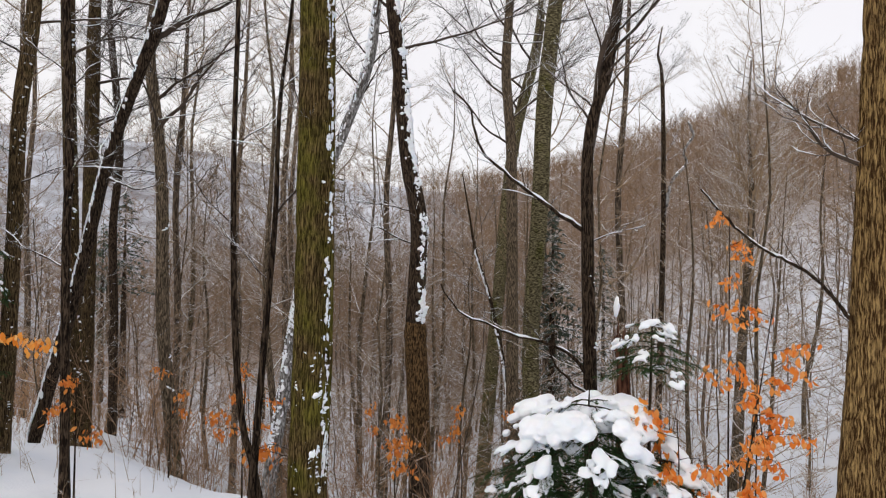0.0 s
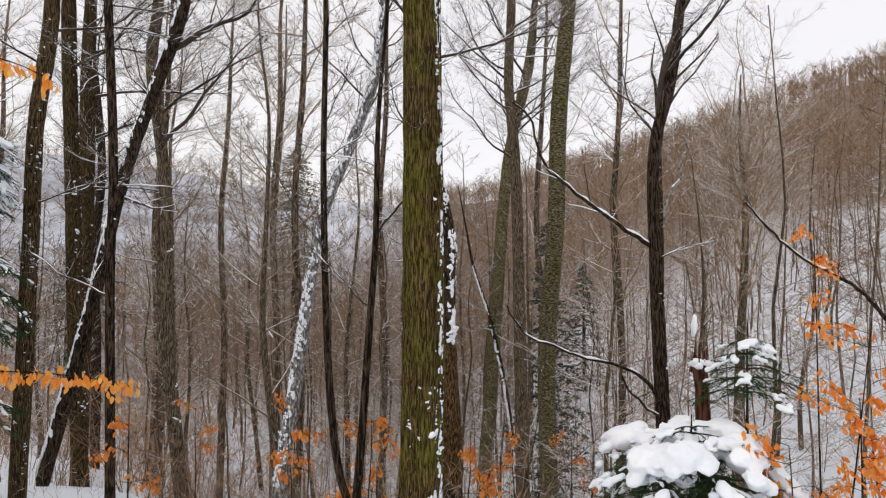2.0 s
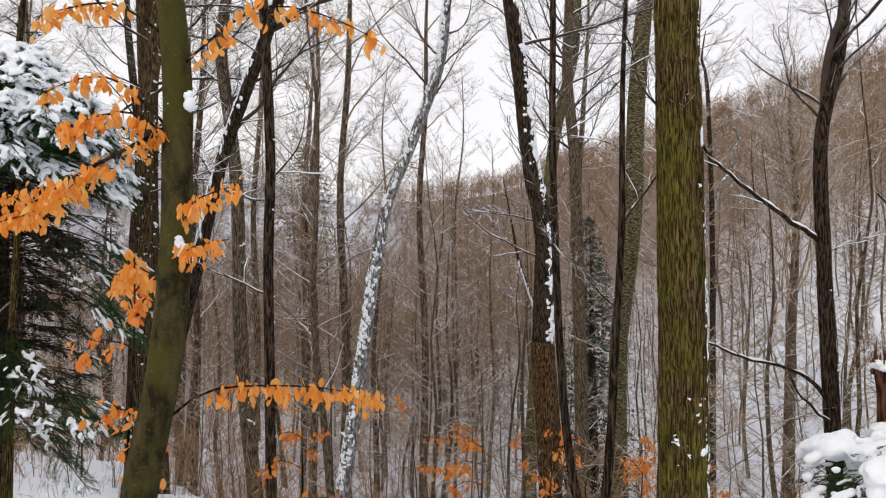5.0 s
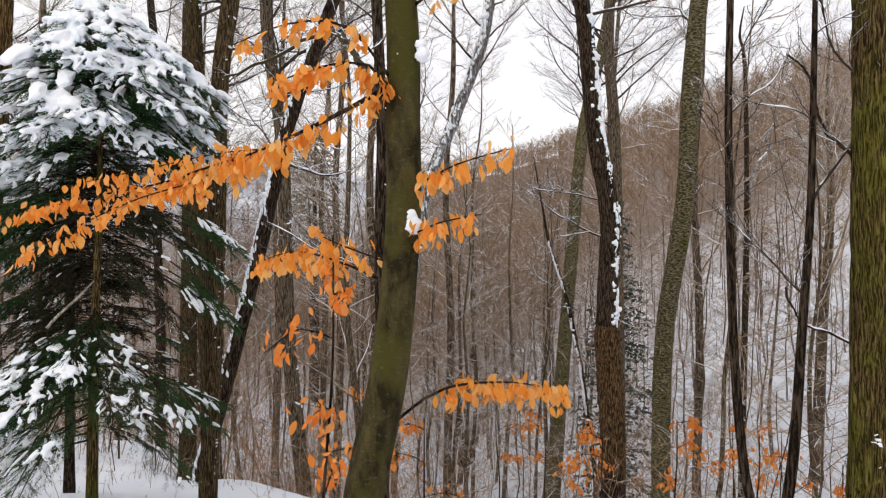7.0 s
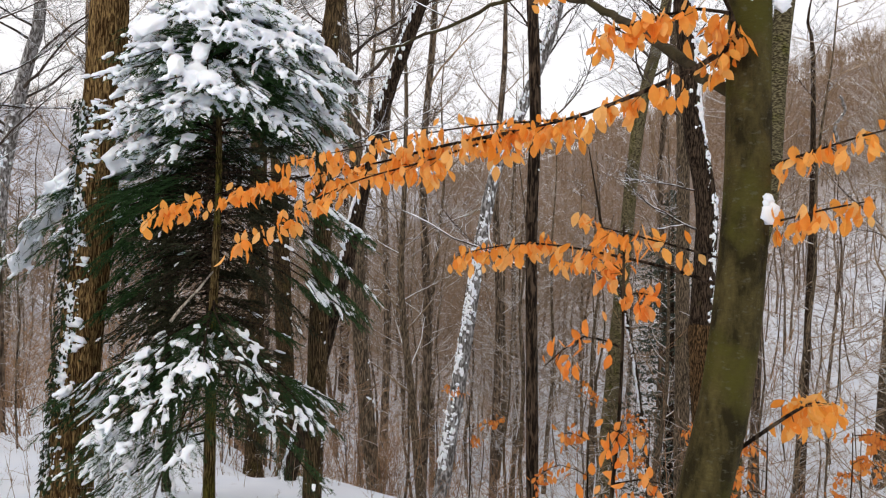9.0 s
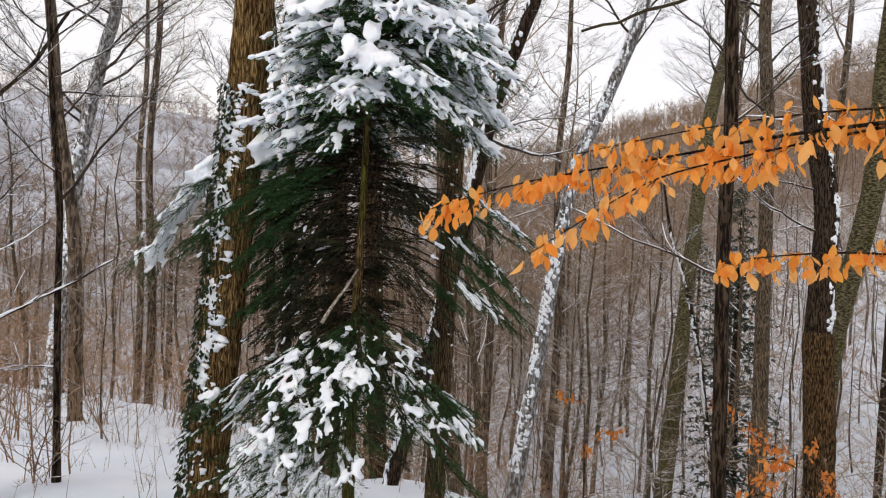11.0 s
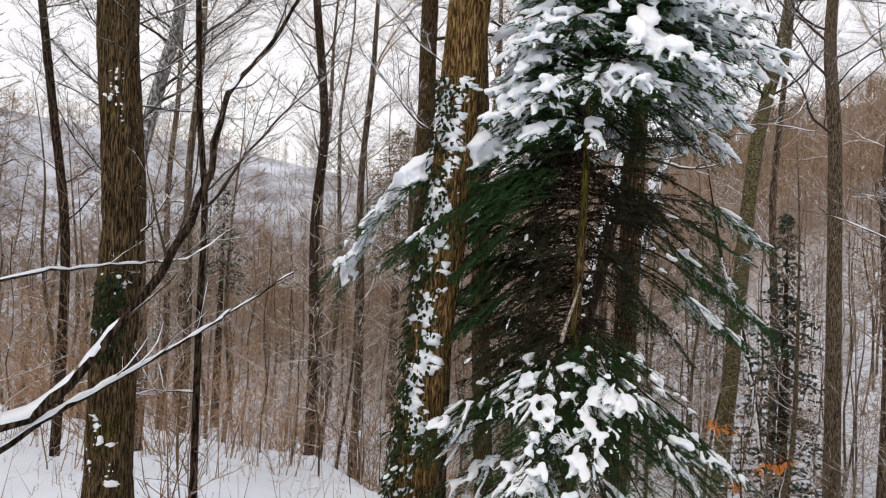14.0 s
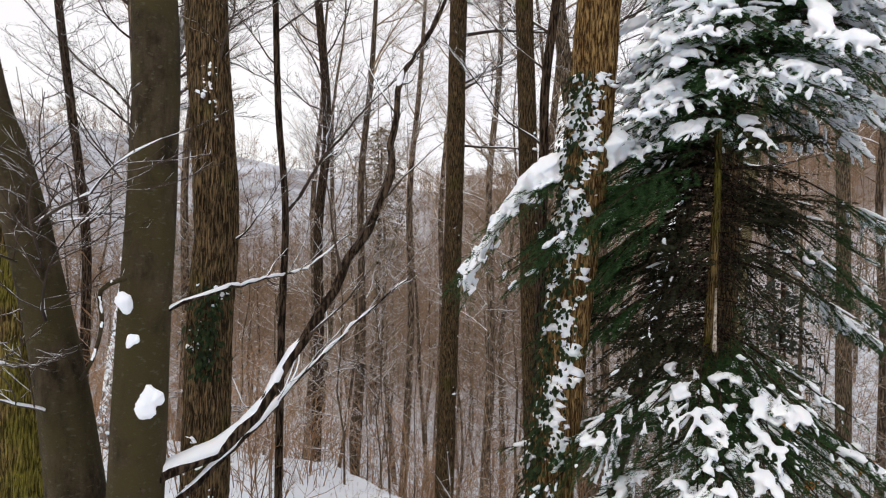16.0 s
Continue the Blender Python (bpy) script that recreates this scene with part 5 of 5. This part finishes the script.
def leaves_on_beech():
    rng = random.Random(91)
    at, rest = BEECH[0], Geo()
    spray(at, [(-4.62, 4.45, 2.06), (-4.9, 4.75, 2.05), (-5.21, 4.95, 2.0), (-5.76, 4.87, 1.88), (-6.11, 4.72, 1.76)], 44, 7, 0.17, rng, 0.06, True, None, 0.008)
    spray(at, [(-4.62, 4.45, 2.06), (-4.95, 4.8, 2.0), (-5.3, 4.85, 1.9), (-5.6, 4.75, 1.72), (-5.75, 4.7, 1.62)], 20, 7, 0.15, rng, 0.06, False, rest, 0.006, sparse=0.2)
    spray(at, [(-3.9, 4.22, 2.35), (-4.1, 4.12, 2.2), (-4.41, 4.22, 2.08), (-4.65, 4.48, 2.06)], 22, 7, 0.15, rng, 0.056, False, rest, 0.013)
    spray(at, [(-3.92, 4.22, 2.25), (-4.02, 4.1, 2.36), (-4.2, 4.12, 2.36), (-4.4, 4.15, 2.3)], 14, 8, 0.12, rng, 0.055, False, rest, 0.008, sparse=0.2)
    spray(at, [(-3.92, 4.22, 2.3), (-4.1, 4.1, 2.5), (-4.35, 4.2, 2.55), (-4.6, 4.3, 2.5)], 10, 6, 0.10, rng, 0.055, False, rest, 0.008, sparse=0.3)
    spray(at, [(-3.93, 4.22, 1.52), (-4.15, 4.5, 1.6), (-4.5, 5.0, 1.66), (-4.83, 5.47, 1.6)], 26, 6, 0.18, rng, 0.063, False, rest, 0.008, sparse=0.3)
    spray(at, [(-3.9, 4.22, 1.6), (-4.15, 4.4, 1.68), (-4.35, 4.7, 1.75)], 10, 6, 0.12, rng, 0.058, False, rest, 0.005, sparse=0.3)
    spray(at, [(-3.88, 4.22, 1.9), (-3.7, 3.98, 1.97), (-3.5, 3.91, 2.02)], 10, 6, 0.08, rng, 0.052, False, rest, 0.005, sparse=0.2)
    spray(at, [(-3.88, 4.22, 1.72), (-3.75, 4.05, 1.77), (-3.6, 4.06, 1.8)], 8, 6, 0.07, rng, 0.052, False, rest, 0.005, sparse=0.2)
    spray(at, [(-3.92, 4.22, 1.0), (-3.73, 4.25, 1.12), (-3.4, 4.7, 1.05), (-3.1, 5.17, 0.9)], 30, 6, 0.17, rng, 0.06, False, rest, 0.007, sparse=0.15)
    spray(at, [(-3.9, 4.22, 2.6), (-3.5, 4.05, 2.8), (-3.2, 4.05, 2.78), (-2.95, 4.05, 2.66)], 15, 6, 0.14, rng, 0.058, False, rest, 0.008, sparse=0.2)
    spray(at, [(-3.9, 4.22, 2.7), (-4.2, 4.2, 2.9), (-4.7, 4.4, 2.92)], 10, 7, 0.14, rng, 0.058, False, rest, 0.008, sparse=0.3)
    spray(at, [(-4.4, 4.3, 2.08), (-4.8, 4.7, 2.12), (-5.2, 4.9, 2.08), (-5.6, 4.85, 1.98)], 20, 6, 0.14, rng, 0.058, False, rest, 0.005)
    part("leaves", rest, leaf_orange, at, "hanging dry orange leaves", kind="stuff")
    snow = Geo()
    for p, s in (((-3.85, 4.16, 1.77), 0.034), ((-3.83, 4.17, 2.42), 0.030), ((-3.83, 4.17, 2.46), 0.022), ((-3.91, 4.165, 2.42), 0.012), ((-3.86, 4.16, 1.80), 0.022)):
        for _ in range(5):
            q = s * rng.uniform(0.6, 0.9)
            snow.blob(V(*p) + V(rng.uniform(-s, s), rng.uniform(-0.2, 0.2) * s, rng.uniform(-s, s)) * 0.35, V(q, 0, 0), V(0, q * 0.6, 0), V(0, 0, q), rng, 0.3, 5, 8)
    part("snow", snow, snow_soft, at, "small snow patches on the bark", kind="stuff")


leaves_on_beech()


def leafy_sapling(at_xy, z_low, height, count, seed, label, spread=0.5, size=0.07, singles=False, mat=None, name="beech_sapling", lean=(0, 0), thick=9):
    rng = random.Random(seed)
    x, y = at_xy
    z0 = ground_z(x, y)
    at = root(name, (x, y, z0), label, "sapling", "small beeches with dry leaves")
    g = Geo()
    line = [V(x, y, z0 - 0.1), V(x + lean[0] * 0.4 + rng.uniform(-0.05, 0.05), y, z0 + height * 0.4), V(x + lean[0] * 0.8, y + lean[1], z0 + height * 0.75), V(x + lean[0], y + lean[1], z0 + height)]
    rings = ring_line(line, 0.12)
    g.tube(rings, taper(0.014, 0.004, len(rings)), 6, False)
    part("stem", g, bark_dark, at)
    rest = Geo()
    for k in range(count):
        z = max(z_low, z0 + 0.2) + (z0 + height - max(z_low, z0 + 0.2)) * (k + rng.random()) / count
        p = along(line, z)
        a = rng.uniform(0, 6.28)
        l = spread * rng.uniform(0.5, 1.1)
        d = V(math.sin(a), math.cos(a), 0)
        spray(at, [p, p + d * (l * 0.5) + V(0, 0, 0.15 * l), p + d * l + V(0, 0, rng.uniform(-0.3, 0.55) * l)], 8 if singles else thick, 3, 0.16, rng, size, singles, rest, 0.004, sparse=0.35, jitter=0.035, forms_of=LEAVES_RED)
    if not singles:
        part("leaves", rest, mat or leaf_red, at, "dry orange leaves still on the twigs", kind="stuff")
    return at


leafy_sapling((-4.22, 4.48), 0.55, 2.3, 6, 201, "thin beech sapling with dry orange leaves low on it", 0.28, 0.055, thick=9)
leafy_sapling((2.72, 7.0), -0.9, 2.75, 12, 202, "beech sapling with bright orange leaves beside the snowy spruces", 0.5, 0.09, True, lean=(0.5, 0.05))
leafy_sapling((2.25, 6.6), -0.75, 1.6, 10, 203, "small beech sapling with orange leaves in the snow", 0.45, 0.085, lean=(-0.1, 0))
leafy_sapling((3.05, 7.0), -0.6, 2.1, 9, 204, "small beech sapling with orange leaves in the snow", 0.5, 0.08)
leafy_sapling((3.0, 7.6), 1.2, 4.1, 4, 205, "thin beech sapling with a few orange leaves at its top", 0.3, 0.07)
for i, (sx, sy, top) in enumerate(((-2.34, 7.3, 0.2), (-1.55, 6.5, -0.05), (-0.41, 7.0, -0.1), (-1.7, 7.25, 0.2), (-3.89, 6.7, 0.35), (-0.68, 7.85, -0.1), (-0.04, 9.8, -0.5), (-3.1, 9.4, -0.2), (-2.3, 10.6, -0.6), (-4.7, 10.2, -0.3), (-1.5, 11.2, -0.9), (0.9, 10.4, -0.8))):
    leafy_sapling((sx, sy), top - 0.7, top - ground_z(sx, sy), 3, 210 + i, "low beech sapling holding rusty dry leaves", 0.42, 0.065, mat=leaf_rust, thick=10)


# ---- snow-lined branches that reach across the view ----
def long_branch(tree, line, r0, r1, seed, shoots=6, load=1.2, mat=None, length=0.5):
    rng = random.Random(seed)
    wood, fine, snow = Geo(), Geo(), Geo()
    rings = ring_line([V(*p) for p in line], 0.07)
    rings = [p + 0.5 * (r0 + 0.02) * V(noise.noise((k * 0.5, seed, 1)), noise.noise((k * 0.5, seed, 5)), noise.noise((k * 0.5, seed, 9))) for k, p in enumerate(rings)]
    radii = [r * (1 + 0.12 * noise.noise((k * 0.35, seed, 0))) for k, r in enumerate(taper(r0, r1, len(rings)))]
    wood.tube(rings, radii, 9, False)
    snow_ridge(snow, rings, radii, rng, load, 0.96)
    for k in range(shoots):
        i = int(len(rings) * (0.25 + 0.7 * (k + rng.random()) / shoots))
        i = min(i, len(rings) - 2)
        t = (rings[i + 1] - rings[i]).normalized()
        grow(fine, fine, snow, rings[i], t + V(rng.uniform(-0.7, 0.7), rng.uniform(-0.7, 0.7), rng.uniform(-0.2, 0.8)), length * rng.uniform(0.6, 1.3), max(radii[i] * 0.4, 0.004), 1, rng, 0.06, 4, 0.2, 4, 0.9)
    b = part("long_branch", wood, mat or bark_dark, tree)
    part("shootwork", fine, twig_dark, b, "fine bare side shoots", kind="stuff")
    part("branch_snow", snow, snow_soft, b, "line of snow along the branch", kind="stuff")


def named(prefix, words):
    return next(o for o in scene.objects if o.name.startswith(prefix) and words in o.get("label", ""))


V_TREE = BEECH_TWO[0]
long_branch(V_TREE, [(-9.96, 5.5, 0.6), (-9.89, 5.6, 0.64), (-9.75, 5.72, 0.69), (-9.6, 5.78, 0.83), (-9.49, 5.93, 1.07), (-9.39, 6.03, 1.25), (-9.27, 6.1, 1.51), (-9.1, 6.06, 1.85), (-9.07, 6.16, 2.28), (-9.06, 6.35, 2.5), (-8.95, 6.5, 2.74), (-8.8, 6.6, 3.1)], 0.032, 0.010, 301, 10, 1.35, length=0.75)
long_branch(V_TREE, [(-9.95, 5.52, 0.46), (-9.88, 5.62, 0.5), (-9.76, 5.75, 0.62), (-9.66, 6.08, 0.74), (-9.62, 6.6, 0.84), (-9.36, 7.4, 1.15), (-9.1, 7.7, 1.4)], 0.019, 0.006, 302, 7, 1.1, length=0.55)
long_branch(V_TREE, [(-9.97, 5.52, 1.22), (-9.85, 5.6, 1.32), (-9.74, 5.75, 1.37), (-9.73, 6.5, 1.41), (-9.72, 7.2, 1.46), (-9.5, 7.4, 1.69)], 0.009, 0.004, 303, 5, 1.1, length=0.6)
M_TREE = named("maple_tree", "forked")
long_branch(M_TREE, [(1.55, 8.46, 1.98), (1.48, 8.46, 2.03), (1.09, 8.44, 2.3), (0.58, 8.4, 2.68), (0.22, 8.37, 3.04), (0.08, 8.36, 3.54), (-0.14, 8.35, 3.75)], 0.030, 0.011, 304, 7, 1.4, length=0.8)
long_branch(M_TREE, [(1.6, 8.46, 0.2), (1.35, 8.46, 0.46), (1.03, 8.43, 0.59), (0.61, 8.4, 0.69), (0.32, 8.38, 0.82), (0.0, 8.35, 0.95), (-0.25, 8.2, 1.3)], 0.026, 0.008, 305, 6, 1.0, length=0.5)
long_branch(M_TREE, [(1.6, 8.42, -0.05), (1.38, 8.36, 0.12), (1.2, 8.34, 0.3), (1.11, 8.34, 0.5)], 0.018, 0.01, 306, 1, 1.1, length=0.3)
far_bough = near_tree("bare_tree", "grey trunk on the slope with a long snow-topped bough", [(7.2, 10.9, -1.0), (7.1, 10.85, 1.0), (7.0, 10.8, 3.0)], 0.11, 0.09, bark_dark, 40, 9, 12, 0.15, 0.06, boughs=fan(30, 3.0, 8, 6, 2.0))
long_branch(far_bough[0], [(7.1, 10.85, 0.1), (6.6, 10.8, 0.25), (6.13, 10.75, 0.64), (5.43, 10.7, 1.42), (4.63, 10.65, 1.86), (4.1, 10.61, 2.29), (3.66, 10.57, 2.78)], 0.045, 0.014, 307, 8, 1.3, length=0.9)
near_tree("mossy_tree", "mossy thick leaning trunk beside the path", [(-11.4, 7.04, -0.05), (-11.58, 7.04, 1.3), (-11.81, 7.03, 2.38)], 0.16, 0.12, bark_oak, 42, 6, 48, 0.05, 0.13, boughs=[(1.5, 90, 0.8, 0.5, 0.012), (3.2, 60, 1.2, 0.7, 0.02)])
curl = near_tree("bare_tree", "thin trunk with a pale snow-covered curling limb", [(6.3, 22.9, -4.0), (6.45, 22.95, 3.0), (6.4, 23.0, 8.0)], 0.12, 0.07, bark_dark, 43, 10, 8, 0.3, 0.0, boughs=fan(31, 5, 9.5, 6, 2.0))
long_branch(curl[0], [(6.45, 22.95, 3.2), (6.56, 22.97, 3.74), (6.75, 22.98, 4.54), (7.24, 23.02, 5.14), (7.15, 23.0, 5.6), (7.49, 23.04, 6.14), (7.3, 23.0, 6.6)], 0.07, 0.04, 308, 2, 1.6, bark_birch, 0.6)


def beech_two_snow():
    rng, g = random.Random(95), Geo()
    for p, s in (((-9.96, 5.36, 1.33), 0.042), ((-9.85, 5.37, 1.0), 0.045), ((-9.86, 5.37, 0.96), 0.05), ((-9.93, 5.37, 1.19), 0.026)):
        for _ in range(6):
            q = s * rng.uniform(0.3, 0.8)
            g.blob(V(*p) + V(rng.uniform(-s, s), rng.uniform(-0.2, 0.2) * s, rng.uniform(-s, s)) * 0.55, V(q, 0, 0), V(0, q * 0.6, 0), V(0, 0, q), rng, 0.3, 5, 8)
    bend = [V(-9.98, 5.40, 1.42), V(-10.05, 5.36, 1.37), V(-10.03, 5.34, 1.25), V(-10.06, 5.34, 1.12), V(-10.1, 5.34, 1.05)]
    w = Geo()
    w.tube(ring_line(bend, 0.03), taper(0.010, 0.006, len(ring_line(bend, 0.03))), 7)
    part("crooked_twig", w, bark_beech, V_TREE)
    for k, p in enumerate(ring_line(bend, 0.012)):
        if noise.noise((k * 0.21, 3, 1)) > 0.05:
            g.blob(p + V(0.003, -0.004, 0.006), V(0.007, 0, 0), V(0, 0.007, 0), V(0, 0, 0.009), rng, 0.3, 4, 6)
    lump = part("snow_lump", g, snow_soft, V_TREE, "rounded snow lumps in the forks", kind="stuff")
    m = lump.modifiers.new("merge", "REMESH")
    m.mode, m.voxel_size, m.use_smooth_shade = "VOXEL", 0.006, True


beech_two_snow()


# ---- brush, saplings and bare shoots in front of the forest ----
def brush_form(label, seed, stems, height, mat, twigs, kids=4, least=0.0035):
    rng = random.Random(seed)
    at = root("bush", (0, 0, 0), label, "bush", "leafless brush on the slope")
    for k in range(stems):
        g = Geo()
        a = rng.uniform(0, 6.28)
        lean = rng.uniform(0.05, 0.45)
        grow(g, g, None, V(rng.uniform(-0.25, 0.25), rng.uniform(-0.25, 0.25), -0.1), V(math.sin(a) * lean, math.cos(a) * lean, 1), height * rng.uniform(0.6, 1.15), rng.uniform(0.006, 0.013), 0, rng, 0.03, kids, 0.16, twigs, light=True, least=least)
        part("stem", g, mat, at)
    return at


brush = [
    brush_form("leafless brown brush growing through the snow", 401, 6, 2.0, twig_brown, 3),
    brush_form("low leafless brush with crossing thin stems", 402, 8, 1.3, twig_brown, 3),
    brush_form("thin upright leafless saplings in a clump", 403, 4, 3.6, twig_brown, 4),
    brush_form("single slender leafless sapling", 404, 1, 4.6, twig_dark, 5),
]

twig_warm = twig_material("warm_brown_brush", (0.22, 0.125, 0.068), (0.44, 0.275, 0.155), 0.75, 1.1)
brush_far = [brush_form("distant form", 411, 4, 2.0, twig_warm, 4, 2, 0.008), brush_form("distant form", 412, 3, 3.4, twig_warm, 4, 2, 0.008)]


def plant_brush():
    rng = random.Random(88)
    first, far = set(), []
    for count, near, farther, kinds in ((70, 7.0, 16, (0, 1, 1, 2, 3, 3)), (110, 12, 32, (0, 0, 1, 1, 2, 3)), (80, 26, 66, (0, 0, 2))):
        for _ in range(count):
            a, d = radians(rng.uniform(-50, 46)), math.sqrt(rng.uniform(near ** 2, farther ** 2))
            x, y = -4 + d * math.sin(a), 3 + d * math.cos(a)
            s = y - 0.56 + 0.29 * x
            kind = rng.choice(kinds)
            if x > -5 and rng.random() < 0.4:
                continue
            if s < 5.0 or (s < 7 and kind in (0, 1) and x > -8) or (x < -8.5 and d < 8.5 and kind != 3):
                continue
            size = rng.uniform(0.7, 1.25) * (1.4 if d > 28 else 1)
            m = pose(x, y, ground_z(x, y), rng.uniform(-6, 6), rng.uniform(-6, 6), rng.uniform(0, 360)) @ Matrix.Scale(size, 4)
            if d > 26:
                far.append((kind, m))
            elif kind in first:
                copy_thing(brush[kind], m)
            else:
                first.add(kind)
                brush[kind].matrix_basis = m
    for _ in range(260):
        a, d = radians(rng.uniform(-54, 4)), math.sqrt(rng.uniform(17 ** 2, 62 ** 2))
        x, y = -4 + d * math.sin(a), 3 + d * math.cos(a)
        far.append((rng.choice((0, 0, 2)), pose(x, y, ground_z(x, y), 0, 0, rng.uniform(0, 360)) @ Matrix.Scale(rng.uniform(0.9, 1.5), 4)))
    for _ in range(40):
        a, d = radians(rng.uniform(0, 26)), math.sqrt(rng.uniform(17 ** 2, 55 ** 2))
        x, y = -4 + d * math.sin(a), 3 + d * math.cos(a)
        far.append((rng.choice((0, 2)), pose(x, y, ground_z(x, y), 0, 0, rng.uniform(0, 360)) @ Matrix.Scale(rng.uniform(0.9, 1.6), 4)))
    for count, a0, a1, near, farther in ((40, 18, 52, 13, 48), (25, -52, -8, 13, 26)):
        for _ in range(count):
            a, d = radians(rng.uniform(a0, a1)), math.sqrt(rng.uniform(near ** 2, farther ** 2))
            x, y = -4 + d * math.sin(a), 3 + d * math.cos(a)
            far.append((rng.choice((0, 2)), pose(x, y, ground_z(x, y), rng.uniform(-8, 8), rng.uniform(-8, 8), rng.uniform(0, 360)) @ Matrix.Scale(rng.uniform(0.45, 1.0), 4)))
    gather(brush_far, [(min(k, 1), m) for k, m in far], "far_brush", "brown leafless brush across the valley floor", "brush")
    for ob in brush_far:
        clear_form(ob)


plant_brush()


def rotten_base():
    """The rusty, rotten foot of the snow-blown trunk, with its torn collar."""
    tree = named("snow_blown_tree", "rusty")
    line = [V(-0.9, 12.27, -2.0), V(-0.93, 12.27, -1.15), V(-0.985, 12.265, -0.3), V(-1.01, 12.26, 0.25), V(-1.0, 12.26, 0.42)]
    rings = ring_line(line, 0.08)
    g = Geo()
    g.tube(rings, [(0.203 + 0.006 * smoothstep(0.0, 0.42, p.z)) * (1 - 0.12 * smoothstep(0.34, 0.42, p.z)) for p in rings], 28, True, furrows(4, 0.12))
    part("rotten_base", g, bark_rust, tree, "rusty brown rotten bark ending in a torn collar")


rotten_base()


long_branch(BEECH[0], [(-3.92, 4.22, 2.12), (-4.05, 4.5, 2.36), (-4.2, 4.95, 2.68), (-4.35, 5.35, 2.9), (-4.45, 5.65, 3.02), (-4.6, 5.8, 3.04), (-4.8, 5.95, 3.0), (-5.0, 6.1, 2.97), (-5.4, 6.3, 2.9)], 0.022, 0.008, 309, 6, 0.5, bark_beech, 0.5)


def ivy(tree, line, low, high, facing, wide, count, r, skew=1.0):
    """Dark ivy on one side of a trunk, under the snow."""
    rng, g = random.Random(97), Geo()
    for _ in range(count):
        z = low + (high - low) * rng.random() ** skew
        a = radians(facing) + rng.gauss(0, wide)
        out = V(math.sin(a), math.cos(a), 0)
        p = along(line, z) + out * (r + rng.uniform(0.0, 0.055))
        d = (V(rng.uniform(-0.6, 0.6), rng.uniform(-0.6, 0.6), -0.9) + out * 0.5).normalized()
        g.leaf(p, d, (out + V(rng.uniform(-0.5, 0.5), rng.uniform(-0.5, 0.5), 0.4)).normalized(), rng.uniform(0.03, 0.055), rng.uniform(-0.2, 0.2))
    part("ivy", g, ivy_leaf, tree, "dark green climbing ivy leaves", kind="stuff")


ivy_leaf = needle_material("dark_ivy_leaf", (0.008, 0.014, 0.006), (0.025, 0.040, 0.014))
ivy(named("ivy_tree", "ivy"), [V(-8.2, 7.38, -1.3), V(-8.1, 7.38, -0.06), V(-8.01, 7.39, 1.01), V(-7.9, 7.39, 2.17), V(-7.86, 7.39, 2.8)], -1.0, 2.8, 228, 0.5, 1500, 0.155, 1.15)
ivy(named("oak_tree", "ivy"), [V(-10.59, 7.79, -0.9), V(-10.6, 7.79, 0.88), V(-10.57, 7.79, 1.73)], 0.62, 1.3, 168, 0.34, 260, 0.160)


def small_shoots():
    """Thin bare shoots and dead stalks that stick out of the snow by the path."""
    rng, g = random.Random(98), Geo()
    for _ in range(1200):
        x, y = rng.uniform(-18, 3.5), rng.uniform(4.5, 17)
        s = y - 0.56 + 0.29 * x
        if s < 2.6:
            continue
        p = V(x, y, ground_z(x, y) - 0.02)
        h = rng.choice((0.1, 0.15, 0.2, 0.3, 0.45, 0.7)) * rng.uniform(0.7, 1.3)
        q = p + V(rng.uniform(-0.3, 0.3) * h, rng.uniform(-0.3, 0.3) * h, h)
        g.spike(p, q, 0.003 + 0.002 * h)
        for _ in range(rng.randrange(1, 6)):
            m = p.lerp(q, rng.uniform(0.25, 0.85))
            e = m + V(rng.uniform(-0.6, 0.6), rng.uniform(-0.6, 0.6), rng.uniform(0.1, 0.6)) * (h * 0.6)
            g.spike(m, e, 0.0028)
            g.spike(m.lerp(e, 0.5), m.lerp(e, 0.5) + V(rng.uniform(-0.3, 0.3), rng.uniform(-0.3, 0.3), rng.uniform(0.0, 0.3)) * h, 0.002)
    tagged(new("dead_stalks", g.mesh("dead_stalks", twig_mid, False)), "thin dead stalks poking out of the snow", "undergrowth", kind="stuff")


small_shoots()
